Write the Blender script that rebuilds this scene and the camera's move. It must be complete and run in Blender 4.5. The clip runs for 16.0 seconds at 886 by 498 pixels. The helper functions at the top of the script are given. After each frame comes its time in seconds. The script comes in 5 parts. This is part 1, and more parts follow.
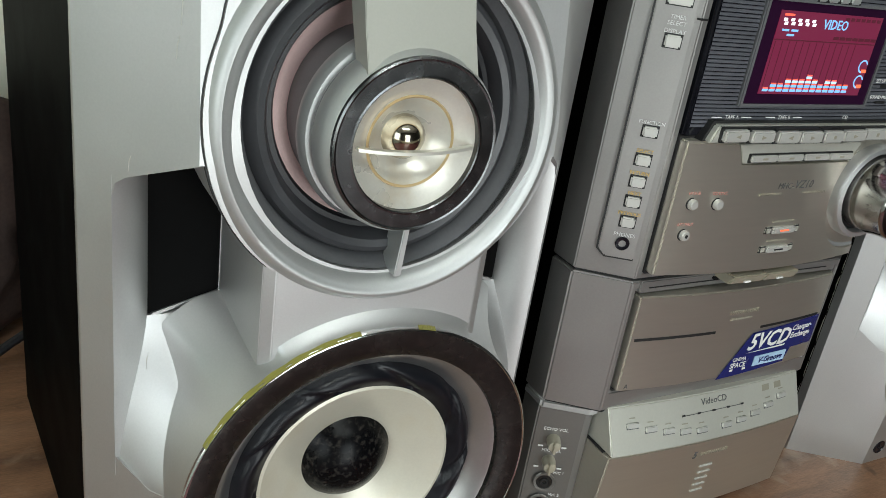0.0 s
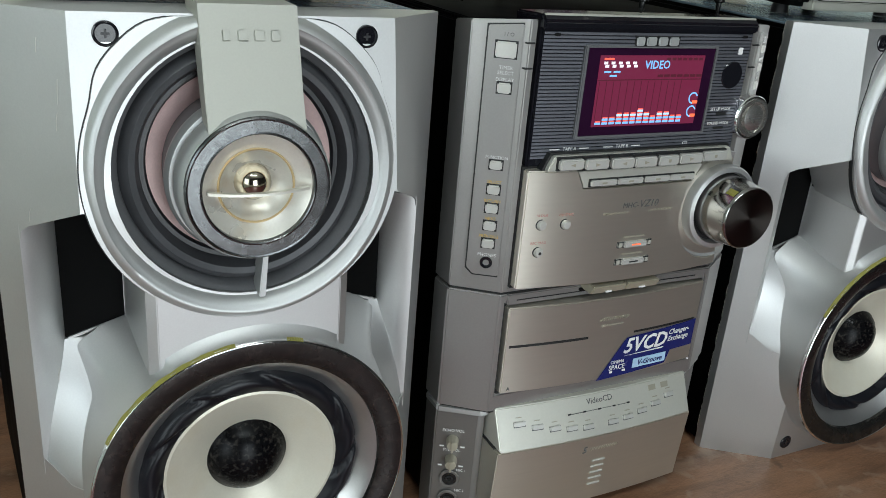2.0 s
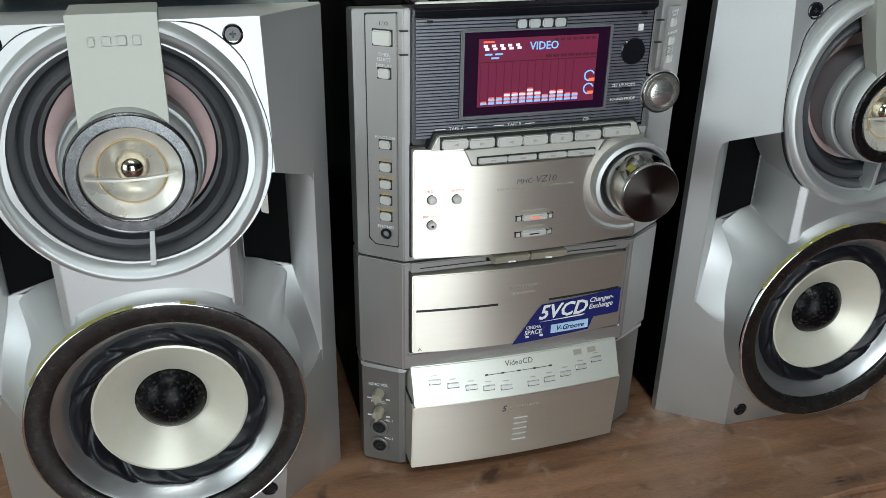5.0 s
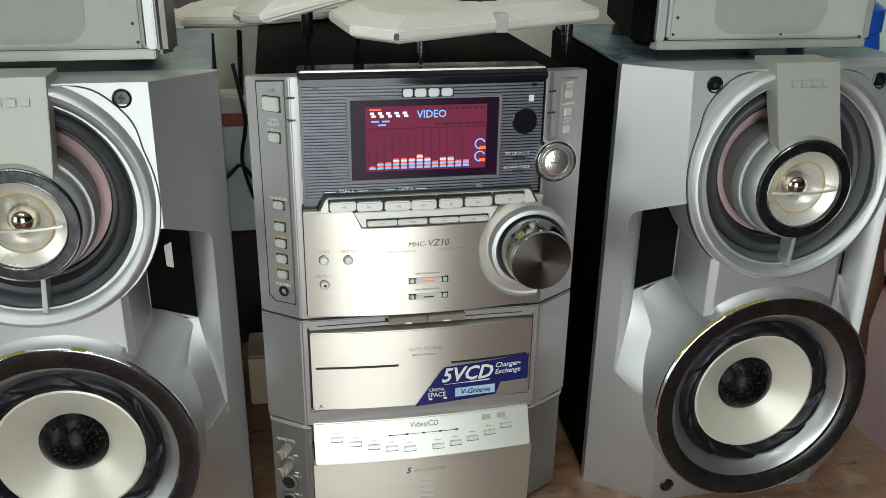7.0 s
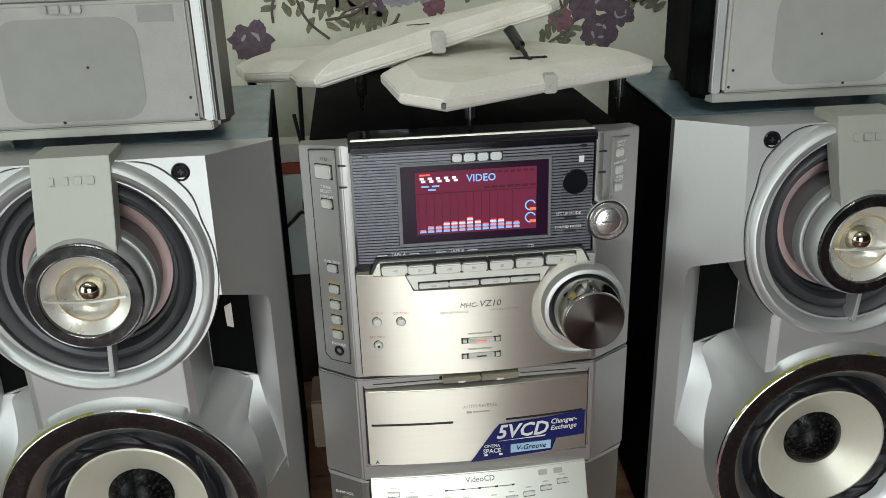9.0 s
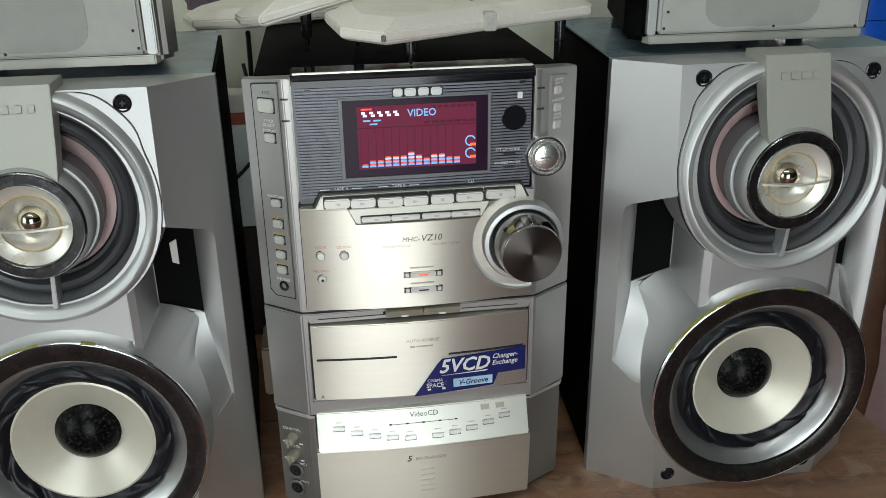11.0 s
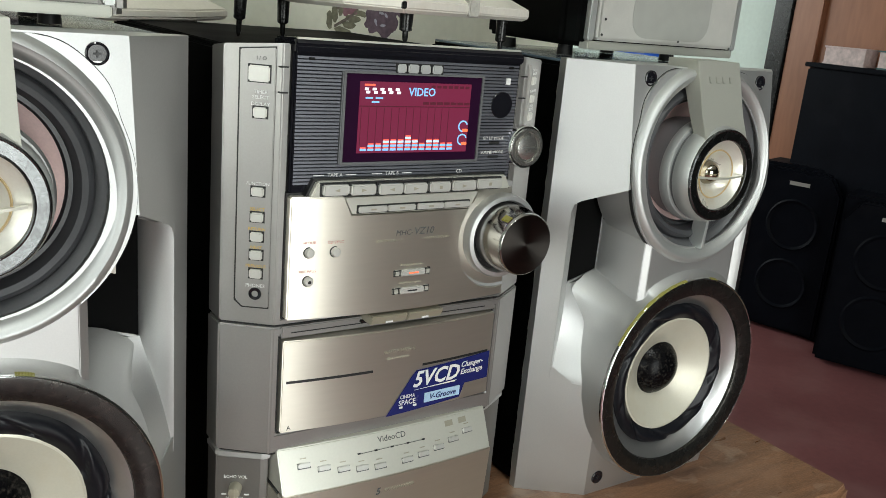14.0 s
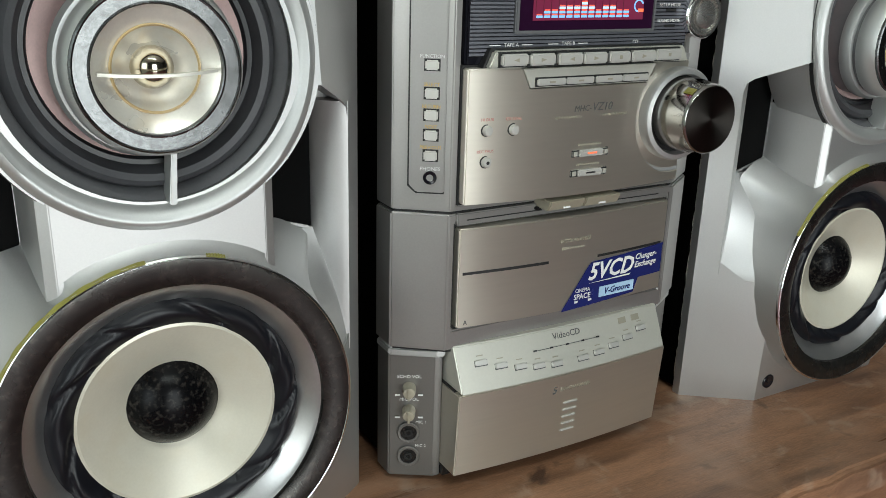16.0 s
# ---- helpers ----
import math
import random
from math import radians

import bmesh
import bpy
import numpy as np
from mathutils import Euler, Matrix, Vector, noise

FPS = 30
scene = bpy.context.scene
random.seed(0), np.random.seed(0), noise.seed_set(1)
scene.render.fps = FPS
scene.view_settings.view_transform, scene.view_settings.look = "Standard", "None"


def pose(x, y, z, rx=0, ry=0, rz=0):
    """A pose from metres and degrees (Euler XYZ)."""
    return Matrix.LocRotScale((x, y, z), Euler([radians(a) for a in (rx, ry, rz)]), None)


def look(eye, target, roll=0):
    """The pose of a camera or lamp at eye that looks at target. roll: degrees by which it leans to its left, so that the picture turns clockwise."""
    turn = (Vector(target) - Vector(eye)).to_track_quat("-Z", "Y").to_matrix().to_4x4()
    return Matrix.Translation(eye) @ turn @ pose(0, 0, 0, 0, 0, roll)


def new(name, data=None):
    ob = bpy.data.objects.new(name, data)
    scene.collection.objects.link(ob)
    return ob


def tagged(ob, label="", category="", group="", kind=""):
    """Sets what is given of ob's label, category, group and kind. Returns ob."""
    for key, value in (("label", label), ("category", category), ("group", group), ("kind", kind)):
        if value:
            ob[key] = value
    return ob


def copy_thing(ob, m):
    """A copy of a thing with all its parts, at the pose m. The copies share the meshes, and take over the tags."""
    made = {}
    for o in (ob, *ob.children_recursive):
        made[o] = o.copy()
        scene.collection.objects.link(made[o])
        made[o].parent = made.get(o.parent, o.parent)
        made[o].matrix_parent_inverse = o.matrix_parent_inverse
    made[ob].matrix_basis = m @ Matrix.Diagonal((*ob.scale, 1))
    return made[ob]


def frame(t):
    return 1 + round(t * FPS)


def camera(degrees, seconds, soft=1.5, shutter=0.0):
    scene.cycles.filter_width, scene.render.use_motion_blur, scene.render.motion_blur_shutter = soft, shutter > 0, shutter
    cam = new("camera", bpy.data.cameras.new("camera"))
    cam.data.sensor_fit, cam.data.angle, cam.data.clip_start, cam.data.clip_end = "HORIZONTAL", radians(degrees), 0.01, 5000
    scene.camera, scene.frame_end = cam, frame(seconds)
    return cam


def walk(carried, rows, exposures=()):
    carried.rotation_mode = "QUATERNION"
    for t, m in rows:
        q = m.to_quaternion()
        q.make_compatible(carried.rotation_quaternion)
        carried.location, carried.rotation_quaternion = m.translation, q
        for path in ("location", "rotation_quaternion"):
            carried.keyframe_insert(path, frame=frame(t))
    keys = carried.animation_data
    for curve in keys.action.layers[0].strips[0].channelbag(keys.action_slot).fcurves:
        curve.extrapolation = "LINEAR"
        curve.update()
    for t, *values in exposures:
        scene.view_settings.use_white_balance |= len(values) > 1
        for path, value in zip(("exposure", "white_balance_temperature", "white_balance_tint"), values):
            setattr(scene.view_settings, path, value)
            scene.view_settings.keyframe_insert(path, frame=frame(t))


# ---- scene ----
cam = camera(54.5, 16.0, soft=0.8)
METRES, EYE, TILT, LEAN, TURN = 1.07, 0.44, 0.0, 0.0, -31.1
ROWS = [
    (0.0, 0.0, 0.0, 0.0, 3.62, -24.0, -8.17),
    (0.5, 0.0029, -0.0179, -0.0009, 1.78, -24.17, -8.68),
    (1.0, 0.0131, -0.0275, 0.0007, 1.21, -24.56, -8.57),
    (1.5, 0.0502, -0.0484, 0.0039, 2.19, -23.52, -6.86),
    (2.0, 0.1075, -0.0705, 0.0351, 5.27, -21.64, -4.45),
    (2.5, 0.1752, -0.0659, 0.0495, 8.01, -21.16, -2.59),
    (3.0, 0.2039, -0.0767, 0.0551, 9.05, -22.28, -2.08),
    (3.5, 0.2024, -0.0763, 0.059, 9.44, -23.65, -2.31),
    (3.7, 0.1969, -0.0763, 0.0558, 9.23, -23.89, -2.38),
    (5.8, 0.3680, -0.0591, 0.0974, 18.48, -27.02, -0.55),
    (6.0, 0.3818, -0.056, 0.0943, 18.66, -26.56, -0.65),
    (6.5, 0.405, -0.0492, 0.0874, 19.23, -24.7, -0.88),
    (7.0, 0.4184, -0.0397, 0.0924, 20.35, -22.37, -0.84),
    (7.5, 0.4298, -0.0257, 0.1058, 21.61, -20.69, -0.26),
    (8.0, 0.4252, -0.0144, 0.1187, 23.51, -20.37, 0.83),
    (8.5, 0.4265, -0.0189, 0.133, 24.49, -20.81, 1.42),
    (9.0, 0.4303, -0.0221, 0.1301, 24.76, -21.83, 1.61),
    (9.5, 0.4429, -0.0295, 0.1229, 24.56, -22.99, 1.67),
    (10.0, 0.4572, -0.0349, 0.1204, 24.47, -23.93, 1.65),
    (10.2, 0.4637, -0.0364, 0.1191, 24.58, -24.15, 1.72),
    (12.3, 0.3577, -0.0733, 0.0690, 13.15, -19.94, -3.35),
    (12.5, 0.3278, -0.079, 0.0662, 11.32, -19.69, -4.06),
    (13.0, 0.2873, -0.08, 0.0518, 6.46, -17.66, -5.36),
    (13.5, 0.2467, -0.0878, 0.0319, 0.32, -15.65, -5.64),
    (14.0, 0.1957, -0.0682, 0.006, -1.72, -15.76, -5.0),
    (14.5, 0.1462, -0.0441, -0.0155, -0.82, -16.62, -4.08),
    (15.0, 0.1233, -0.0371, -0.0416, 0.64, -17.61, -2.93),
    (15.5, 0.1247, -0.0485, -0.0493, 1.39, -18.5, -1.76),
    (16.0, 0.1244, -0.0456, -0.0568, 1.73, -18.76, -1.57),
]
walk(cam, [(t, pose(-0.466, -0.372, EYE, TILT, LEAN, TURN) @ pose(METRES * x, METRES * y, METRES * z, 90 + pitch, roll, yaw)) for t, x, y, z, yaw, pitch, roll in ROWS],
     ((0.0, 0.03, 6450, 10), (1.0, 0.06, 6400, 10), (2.0, -0.08, 6180, 10), (3.5, -0.10, 6380, 10), (6.0, -0.08, 5980, 10), (7.0, -0.13, 6380, 10), (8.5, -0.16, 6500, 10), (10.0, -0.28, 6350, 10), (12.5, -0.08, 6500, 10), (13.5, 0.12, 6700, 10), (16.0, 0.05, 6480, 10)))

# ---- world and light ----
world = bpy.data.worlds.new("world")
scene.world = world
world.use_nodes = True
wn = world.node_tree
sky = wn.nodes.new("ShaderNodeTexSky")
sky.sky_type, sky.sun_disc = "NISHITA", False
sky.sun_elevation, sky.sun_rotation = radians(48), radians(215)
wn.nodes["Background"].inputs["Strength"].default_value = 0.12
wn.links.new(sky.outputs["Color"], wn.nodes["Background"].inputs["Color"])


def area_lamp(name, eye, target, sx, sy, power, colour):
    data = bpy.data.lights.new(name, "AREA")
    data.shape, data.size, data.size_y, data.energy, data.color = "RECTANGLE", sx, sy, power, colour
    ob = new(name, data)
    ob.matrix_world = look(eye, target)
    return ob


area_lamp("window_light", (-2.0, -1.42, 0.62), (0.0, 0.0, 0.1), 0.95, 1.35, 14, (0.90, 0.99, 0.98))
# added tall lamp behind the camera, reflected low in the front panels
area_lamp("front_fill_light", (-0.15, -2.6, 0.3), (-0.15, 0.0, 0.2), 1.05, 1.9, 36, (0.92, 0.99, 0.98))
# added fill that brightens the far floor and right wall
area_lamp("far_fill_light", (1.7, 3.55, 0.8), (2.3, 1.0, -0.4), 1.3, 1.2, 38, (0.92, 1.0, 0.99))
area_lamp("tube_light", (-0.35, -1.3, 1.9), (0.0, 0.0, 0.15), 1.2, 0.06, 12, (0.93, 1.0, 0.96))

# ---- materials ----


def mat(name, colour, rough=0.5, metal=0.0, vary=0.12, scale=30.0, fine=400.0, bump=0.0, stretch=(1, 1, 1), coat=0.0, stain=None, rvary=0.1, spec=0.5):
    m = bpy.data.materials.new(name)
    m.use_nodes = True
    nt = m.node_tree
    b = nt.nodes["Principled BSDF"]
    b.inputs["Metallic"].default_value = metal
    b.inputs["Coat Weight"].default_value = coat
    b.inputs["Coat Roughness"].default_value = 0.08
    b.inputs["Specular IOR Level"].default_value = spec
    tc = nt.nodes.new("ShaderNodeTexCoord")
    mp = nt.nodes.new("ShaderNodeMapping")
    mp.inputs["Scale"].default_value = stretch
    nt.links.new(tc.outputs["Object"], mp.inputs["Vector"])

    def noise_at(s, detail):
        n = nt.nodes.new("ShaderNodeTexNoise")
        n.inputs["Scale"].default_value, n.inputs["Detail"].default_value = s, detail
        nt.links.new(mp.outputs["Vector"], n.inputs["Vector"])
        return n

    big, small = noise_at(scale, 4.0), noise_at(fine, 2.0)
    both = nt.nodes.new("ShaderNodeMix")
    both.inputs["Factor"].default_value = 0.4
    nt.links.new(big.outputs["Fac"], both.inputs["A"])
    nt.links.new(small.outputs["Fac"], both.inputs["B"])
    ramp = nt.nodes.new("ShaderNodeValToRGB")
    e = ramp.color_ramp.elements
    e[0].position, e[1].position = 0.3, 0.7
    e[0].color = (*[c * (1 - vary) for c in colour], 1)
    e[1].color = (*[min(1.0, c * (1 + vary)) for c in colour], 1)
    nt.links.new(both.outputs["Result"], ramp.inputs["Fac"])
    out = ramp.outputs["Color"]
    if stain:
        scol, amount, sscale = stain
        st = noise_at(sscale, 6.0)
        sr = nt.nodes.new("ShaderNodeValToRGB")
        sr.color_ramp.elements[0].position, sr.color_ramp.elements[1].position = 0.52, 0.72
        sr.color_ramp.elements[0].color, sr.color_ramp.elements[1].color = (0, 0, 0, 1), (amount, amount, amount, 1)
        nt.links.new(st.outputs["Fac"], sr.inputs["Fac"])
        mx = nt.nodes.new("ShaderNodeMix")
        mx.data_type = "RGBA"
        nt.links.new(sr.outputs["Color"], mx.inputs["Factor"])
        nt.links.new(out, mx.inputs["A"])
        mx.inputs["B"].default_value = (*scol, 1)
        out = mx.outputs["Result"]
    nt.links.new(out, b.inputs["Base Color"])
    rr = nt.nodes.new("ShaderNodeMapRange")
    rr.inputs["To Min"].default_value, rr.inputs["To Max"].default_value = max(0.02, rough - rvary), min(1, rough + rvary)
    nt.links.new(big.outputs["Fac"], rr.inputs["Value"])
    nt.links.new(rr.outputs["Result"], b.inputs["Roughness"])
    if bump:
        bp = nt.nodes.new("ShaderNodeBump")
        bp.inputs["Strength"].default_value, bp.inputs["Distance"].default_value = bump, 0.001
        nt.links.new(both.outputs["Result"], bp.inputs["Height"])
        nt.links.new(bp.outputs["Normal"], b.inputs["Normal"])
    return m


def glow(name, colour, power):
    m = mat(name, (0.02, 0.02, 0.02), 0.4, spec=0.1)
    b = m.node_tree.nodes["Principled BSDF"]
    b.inputs["Emission Color"].default_value = (*colour, 1)
    b.inputs["Emission Strength"].default_value = power
    return m


def brushed(m, amount):
    nt = m.node_tree
    b = nt.nodes["Principled BSDF"]
    v = nt.nodes.new("ShaderNodeCombineXYZ")
    v.inputs["Z"].default_value = 1.0
    b.inputs["Anisotropic"].default_value = amount
    nt.links.new(v.outputs["Vector"], b.inputs["Tangent"])
    return m


SILVER = mat("silver_plastic", (0.58, 0.58, 0.573), 0.48, 0.92, 0.05, 12, 900, 0.03)
SILVER_L = mat("light_silver_plastic", (0.55, 0.56, 0.55), 0.48, 0.8, 0.05, 12, 900, 0.03)
FRAME = mat("grey_silver_plastic", (0.375, 0.365, 0.35), 0.38, 0.78, 0.06, 14, 800, 0.03)
FRAME_DK = mat("dark_grey_plastic", (0.22, 0.212, 0.20), 0.4, 0.7, 0.06, 14, 800, 0.03)
BLADE = mat("beige_silver_plastic", (0.46, 0.46, 0.41), 0.5, 0.5, 0.04, 12, 900, 0.03)
ALU = brushed(mat("brushed_champagne_aluminium", (0.71, 0.67, 0.585), 0.36, 0.85, 0.04, 8, 400, 0.06, (0.02, 1, 1)), 0.85)
ALU_L = mat("pale_champagne_plastic", (0.68, 0.67, 0.595), 0.38, 0.6, 0.04, 8, 500, 0.02)
KEY = mat("pale_silver_key", (0.62, 0.61, 0.57), 0.38, 0.5, 0.04, 30, 600, 0.02)
KEYTAN = mat("tan_silver_key", (0.45, 0.42, 0.33), 0.4, 0.5, 0.04, 30, 600, 0.02)
CHROME = mat("chrome", (0.8, 0.8, 0.8), 0.12, 1.0, 0.04, 40, 500, 0.0, rvary=0.05)
TRIM = mat("dull_silver_ring", (0.50, 0.50, 0.495), 0.33, 0.9, 0.06, 40, 600, 0.02)
KNOBSIDE = mat("dark_chrome", (0.38, 0.37, 0.36), 0.14, 1.0, 0.04, 40, 500, 0.0, rvary=0.05)
DARKCHROME = mat("smoked_chrome", (0.055, 0.053, 0.05), 0.27, 0.85, 0.15, 60, 900, 0.05, stain=((0.15, 0.135, 0.12), 0.4, 220), rvary=0.08)
KNOBFACE = mat("spun_dark_metal", (0.09, 0.08, 0.073), 0.34, 1.0, 0.05, 60, 500, 0.0)
spin = KNOBFACE.node_tree.nodes.new("ShaderNodeTangent")
spin.direction_type, spin.axis = "RADIAL", "Y"
KNOBFACE.node_tree.nodes["Principled BSDF"].inputs["Anisotropic"].default_value = 0.85
KNOBFACE.node_tree.nodes["Principled BSDF"].inputs["Anisotropic Rotation"].default_value = 0.25
KNOBFACE.node_tree.links.new(spin.outputs["Tangent"], KNOBFACE.node_tree.nodes["Principled BSDF"].inputs["Tangent"])
BLACK = mat("black_vinyl", (0.0028, 0.0028, 0.0028), 0.5, 0.0, 0.2, 20, 700, 0.08, spec=0.01, stain=((0.02, 0.026, 0.024), 0.14, 35))
# black vinyl; the bluish reflected sheen is put into the base colour
TOPVINYL_SHEEN = mat("satin_vinyl_top_blue_sheen", (0.17, 0.235, 0.28), 0.22, 0.0, 0.2, 20, 500, 0.05, stain=((0.08, 0.08, 0.08), 0.3, 30))
PIANO = mat("black_gloss_plastic", (0.008, 0.008, 0.011), 0.1, 0.0, 0.2, 30, 500, 0.0, rvary=0.05)
RIBBED = mat("dark_ribbed_plastic", (0.155, 0.16, 0.182), 0.42, 0.6, 0.1, 30, 500, 0.0)
ROLL = mat("grey_black_rubber_roll", (0.046, 0.047, 0.051), 0.38, 0.0, 0.15, 60, 600, 0.05)
RUBBER = mat("black_rubber", (0.012, 0.012, 0.014), 0.4, 0.0, 0.3, 60, 600, 0.1)
SURROUND = mat("black_pleated_cloth", (0.006, 0.0065, 0.009), 0.36, 0.0, 0.15, 60, 1200, 0.04, spec=0.3)
GREYRING = mat("mid_grey_plastic", (0.15, 0.152, 0.158), 0.42, 0.3, 0.1, 40, 600, 0.05)
PINK = mat("dusty_pink_paper_cone", (0.72, 0.52, 0.50), 0.7, 0.0, 0.1, 60, 700, 0.2)
CREAM = mat("cream_woofer_cone", (0.62, 0.59, 0.49), 0.34, 0.25, 0.05, 40, 700, 0.05, stain=((0.5, 0.42, 0.28), 0.25, 40))
DISH = mat("pearl_cream_tweeter_dish", (0.74, 0.715, 0.64), 0.3, 0.45, 0.06, 40, 700, 0.03, stain=((0.62, 0.46, 0.24), 0.35, 60))
GOLD = mat("aged_gold_ring", (0.62, 0.46, 0.24), 0.35, 0.3, 0.1, 60, 600)
CAP = mat("black_gloss_dome", (0.003, 0.003, 0.0035), 0.26, 0.0, 0.3, 60, 500, 0.05, stain=((0.16, 0.14, 0.12), 0.2, 330), rvary=0.08, spec=0.1)
BULLET = mat("bronze_mirror", (0.42, 0.38, 0.30), 0.1, 1.0, 0.1, 60, 500)
MIRRORRING = mat("speckled_steel", (0.14, 0.144, 0.146), 0.26, 1.0, 0.3, 120, 700, 0.04, stain=((0.08, 0.08, 0.08), 0.5, 180), rvary=0.06)
HOLE = mat("matt_black_foam", (0.0025, 0.0025, 0.0025), 0.8, 0.0, 0.3, 60, 600, 0.1, spec=0.08)
YELLOW = mat("yellow_film", (0.25, 0.23, 0.05), 0.3, 0.0, 0.15, 90, 600)
WHITEINK = mat("white_ink", (0.75, 0.75, 0.74), 0.5)
GREYINK = mat("grey_ink", (0.09, 0.09, 0.088), 0.5)
ORANGEINK = mat("orange_ink", (0.62, 0.42, 0.12), 0.5)
REDINK = mat("pale_red_ink", (0.62, 0.30, 0.25), 0.5)
BLACKINK = mat("black_ink", (0.01, 0.01, 0.01), 0.5)
BLUE = mat("navy_sticker_film", (0.012, 0.018, 0.11), 0.25, 0.0, 0.1, 40, 500, 0.0, rvary=0.05)
SKYBLUE = mat("pale_blue_sticker_film", (0.42, 0.60, 0.78), 0.3)
SCREEN = glow("crimson_backlight", (0.34, 0.012, 0.085), 0.5)
SCREEN_DK = mat("dark_display_glass", (0.02, 0.005, 0.02), 0.2, 0.0, 0.1, 30, 300, 0.0, rvary=0.03, spec=0.12)
GRID = glow("dim_red_backlight", (0.16, 0.004, 0.03), 0.5)
CYAN = glow("cyan_segments", (0.22, 0.55, 1.0), 1.25)
PALEGLOW = glow("pale_blue_segments", (0.50, 0.74, 1.0), 1.35)
WHITEGLOW = glow("white_segments", (0.95, 0.9, 1.0), 1.5)
REDGLOW = glow("red_segments", (1.0, 0.12, 0.07), 1.5)
ORANGEGLOW = glow("orange_lamp", (1.0, 0.16, 0.06), 1.5)
GRILLE = mat("grey_grille_cloth", (0.40, 0.39, 0.365), 0.9, 0.0, 0.08, 60, 1500, 0.6)
GRILLE_DK = mat("shadowed_grille_cloth", (0.31, 0.31, 0.288), 0.9, 0.0, 0.08, 60, 1500, 0.6)
PALE = mat("off_white_painted_board", (0.76, 0.715, 0.645), 0.55, 0.0, 0.07, 20, 300, 0.15, stain=((0.5, 0.43, 0.33), 0.35, 25))
TAPE = mat("grey_tape", (0.44, 0.42, 0.38), 0.4, 0.0, 0.2, 60, 500)
WALLGREEN = mat("pale_green_limewash", (0.60, 0.70, 0.64), 0.8, 0.0, 0.07, 3, 60, 0.2, stain=((0.5, 0.58, 0.52), 0.4, 5))
DADO = mat("maroon_wall_paint", (0.16, 0.06, 0.075), 0.5, 0.0, 0.12, 4, 60, 0.2)
OXIDE = mat("red_oxide_floor", (0.20, 0.075, 0.075), 0.35, 0.0, 0.18, 3, 40, 0.15, stain=((0.30, 0.16, 0.15), 0.4, 4))
PAPER = mat("cream_wallpaper", (0.80, 0.79, 0.66), 0.75, 0.0, 0.06, 8, 120, 0.15, stain=((0.58, 0.55, 0.38), 0.5, 9))
CEIL = mat("white_distemper", (0.72, 0.74, 0.72), 0.9, 0.0, 0.05, 3, 60)
# near-black stands in for shade on unseen walls, keeping reflections dark
DARKWALL = mat("unseen_wall_shade", (0.06, 0.062, 0.058), 0.85, 0.0, 0.06, 3, 50)
BROWNWOOD = mat("reddish_brown_wood", (0.32, 0.135, 0.07), 0.45, 0.0, 0.2, 6, 60, 0.2, (1, 1, 0.15))
BARK = mat("dark_brown_carved_wood", (0.075, 0.034, 0.016), 0.6, 0.0, 0.35, 40, 200, 0.5)
STEEL = mat("satin_black_steel", (0.03, 0.03, 0.03), 0.25, 0.6, 0.2, 60, 500)


def wood_material():
    m = mat("worn_brown_tabletop", (0.25, 0.13, 0.072), 0.36, 0.0, 0.45, 9, 170, 0.5, (1, 7.0, 7.0), stain=((0.06, 0.03, 0.02), 0.85, 4.0), rvary=0.22)
    nt = m.node_tree
    b = nt.nodes["Principled BSDF"]
    tc = nt.nodes.new("ShaderNodeTexCoord")
    src = b.inputs["Base Color"].links[0].from_socket
    for scale, lo, hi, amount, colour in ((13, 0.50, 0.70, 0.6, (0.34, 0.20, 0.125, 1)), (34, 0.58, 0.70, 0.5, (0.40, 0.29, 0.21, 1)), (21, 0.64, 0.72, 0.8, (0.045, 0.025, 0.018, 1))):
        n = nt.nodes.new("ShaderNodeTexNoise")
        n.inputs["Scale"].default_value, n.inputs["Detail"].default_value, n.inputs["Distortion"].default_value = scale, 7, 0.6
        nt.links.new(tc.outputs["Object"], n.inputs["Vector"])
        r = nt.nodes.new("ShaderNodeValToRGB")
        r.color_ramp.elements[0].position, r.color_ramp.elements[1].position = lo, hi
        r.color_ramp.elements[0].color, r.color_ramp.elements[1].color = (0, 0, 0, 1), (amount, amount, amount, 1)
        nt.links.new(n.outputs["Fac"], r.inputs["Fac"])
        mx = nt.nodes.new("ShaderNodeMix")
        mx.data_type = "RGBA"
        nt.links.new(r.outputs["Color"], mx.inputs["Factor"])
        nt.links.new(src, mx.inputs["A"])
        mx.inputs["B"].default_value = colour
        src = mx.outputs["Result"]
    nt.links.new(src, b.inputs["Base Color"])
    return m


WOOD = wood_material()

# ---- building helpers ----


def thing(name, at, label, category, group="", rz=0.0):
    ob = new(name)
    ob.empty_display_size = 0.05
    ob.matrix_basis = pose(*at, 0, 0, rz)
    return tagged(ob, label, category, group)


def mesh_of(name, bm, material, angle=35):
    bmesh.ops.recalc_face_normals(bm, faces=bm.faces)
    bm.edges.index_update()
    crisp = []
    for e in bm.edges:
        if len(e.link_faces) == 2 and e.calc_face_angle(0) > 0.09:
            a, b = (f.calc_area() for f in e.link_faces)
            if max(a, b) > 12 * max(1e-12, min(a, b)):
                crisp.append(e.index)
    me = bpy.data.meshes.new(name)
    bm.to_mesh(me)
    bm.free()
    me.materials.append(material)
    me.shade_smooth()
    me.set_sharp_from_angle(angle=radians(angle))
    for i in crisp:
        me.edges[i].use_edge_sharp = True
    return me


def part(name, bm, material, parent, label="", angle=35):
    ob = new(name, mesh_of(name, bm, material, angle))
    ob.parent = parent
    if label:
        tagged(ob, label)
    return ob


def structure(name, bm, material, label, category):
    return tagged(new(name, mesh_of(name, bm, material)), label, category, kind="structure")


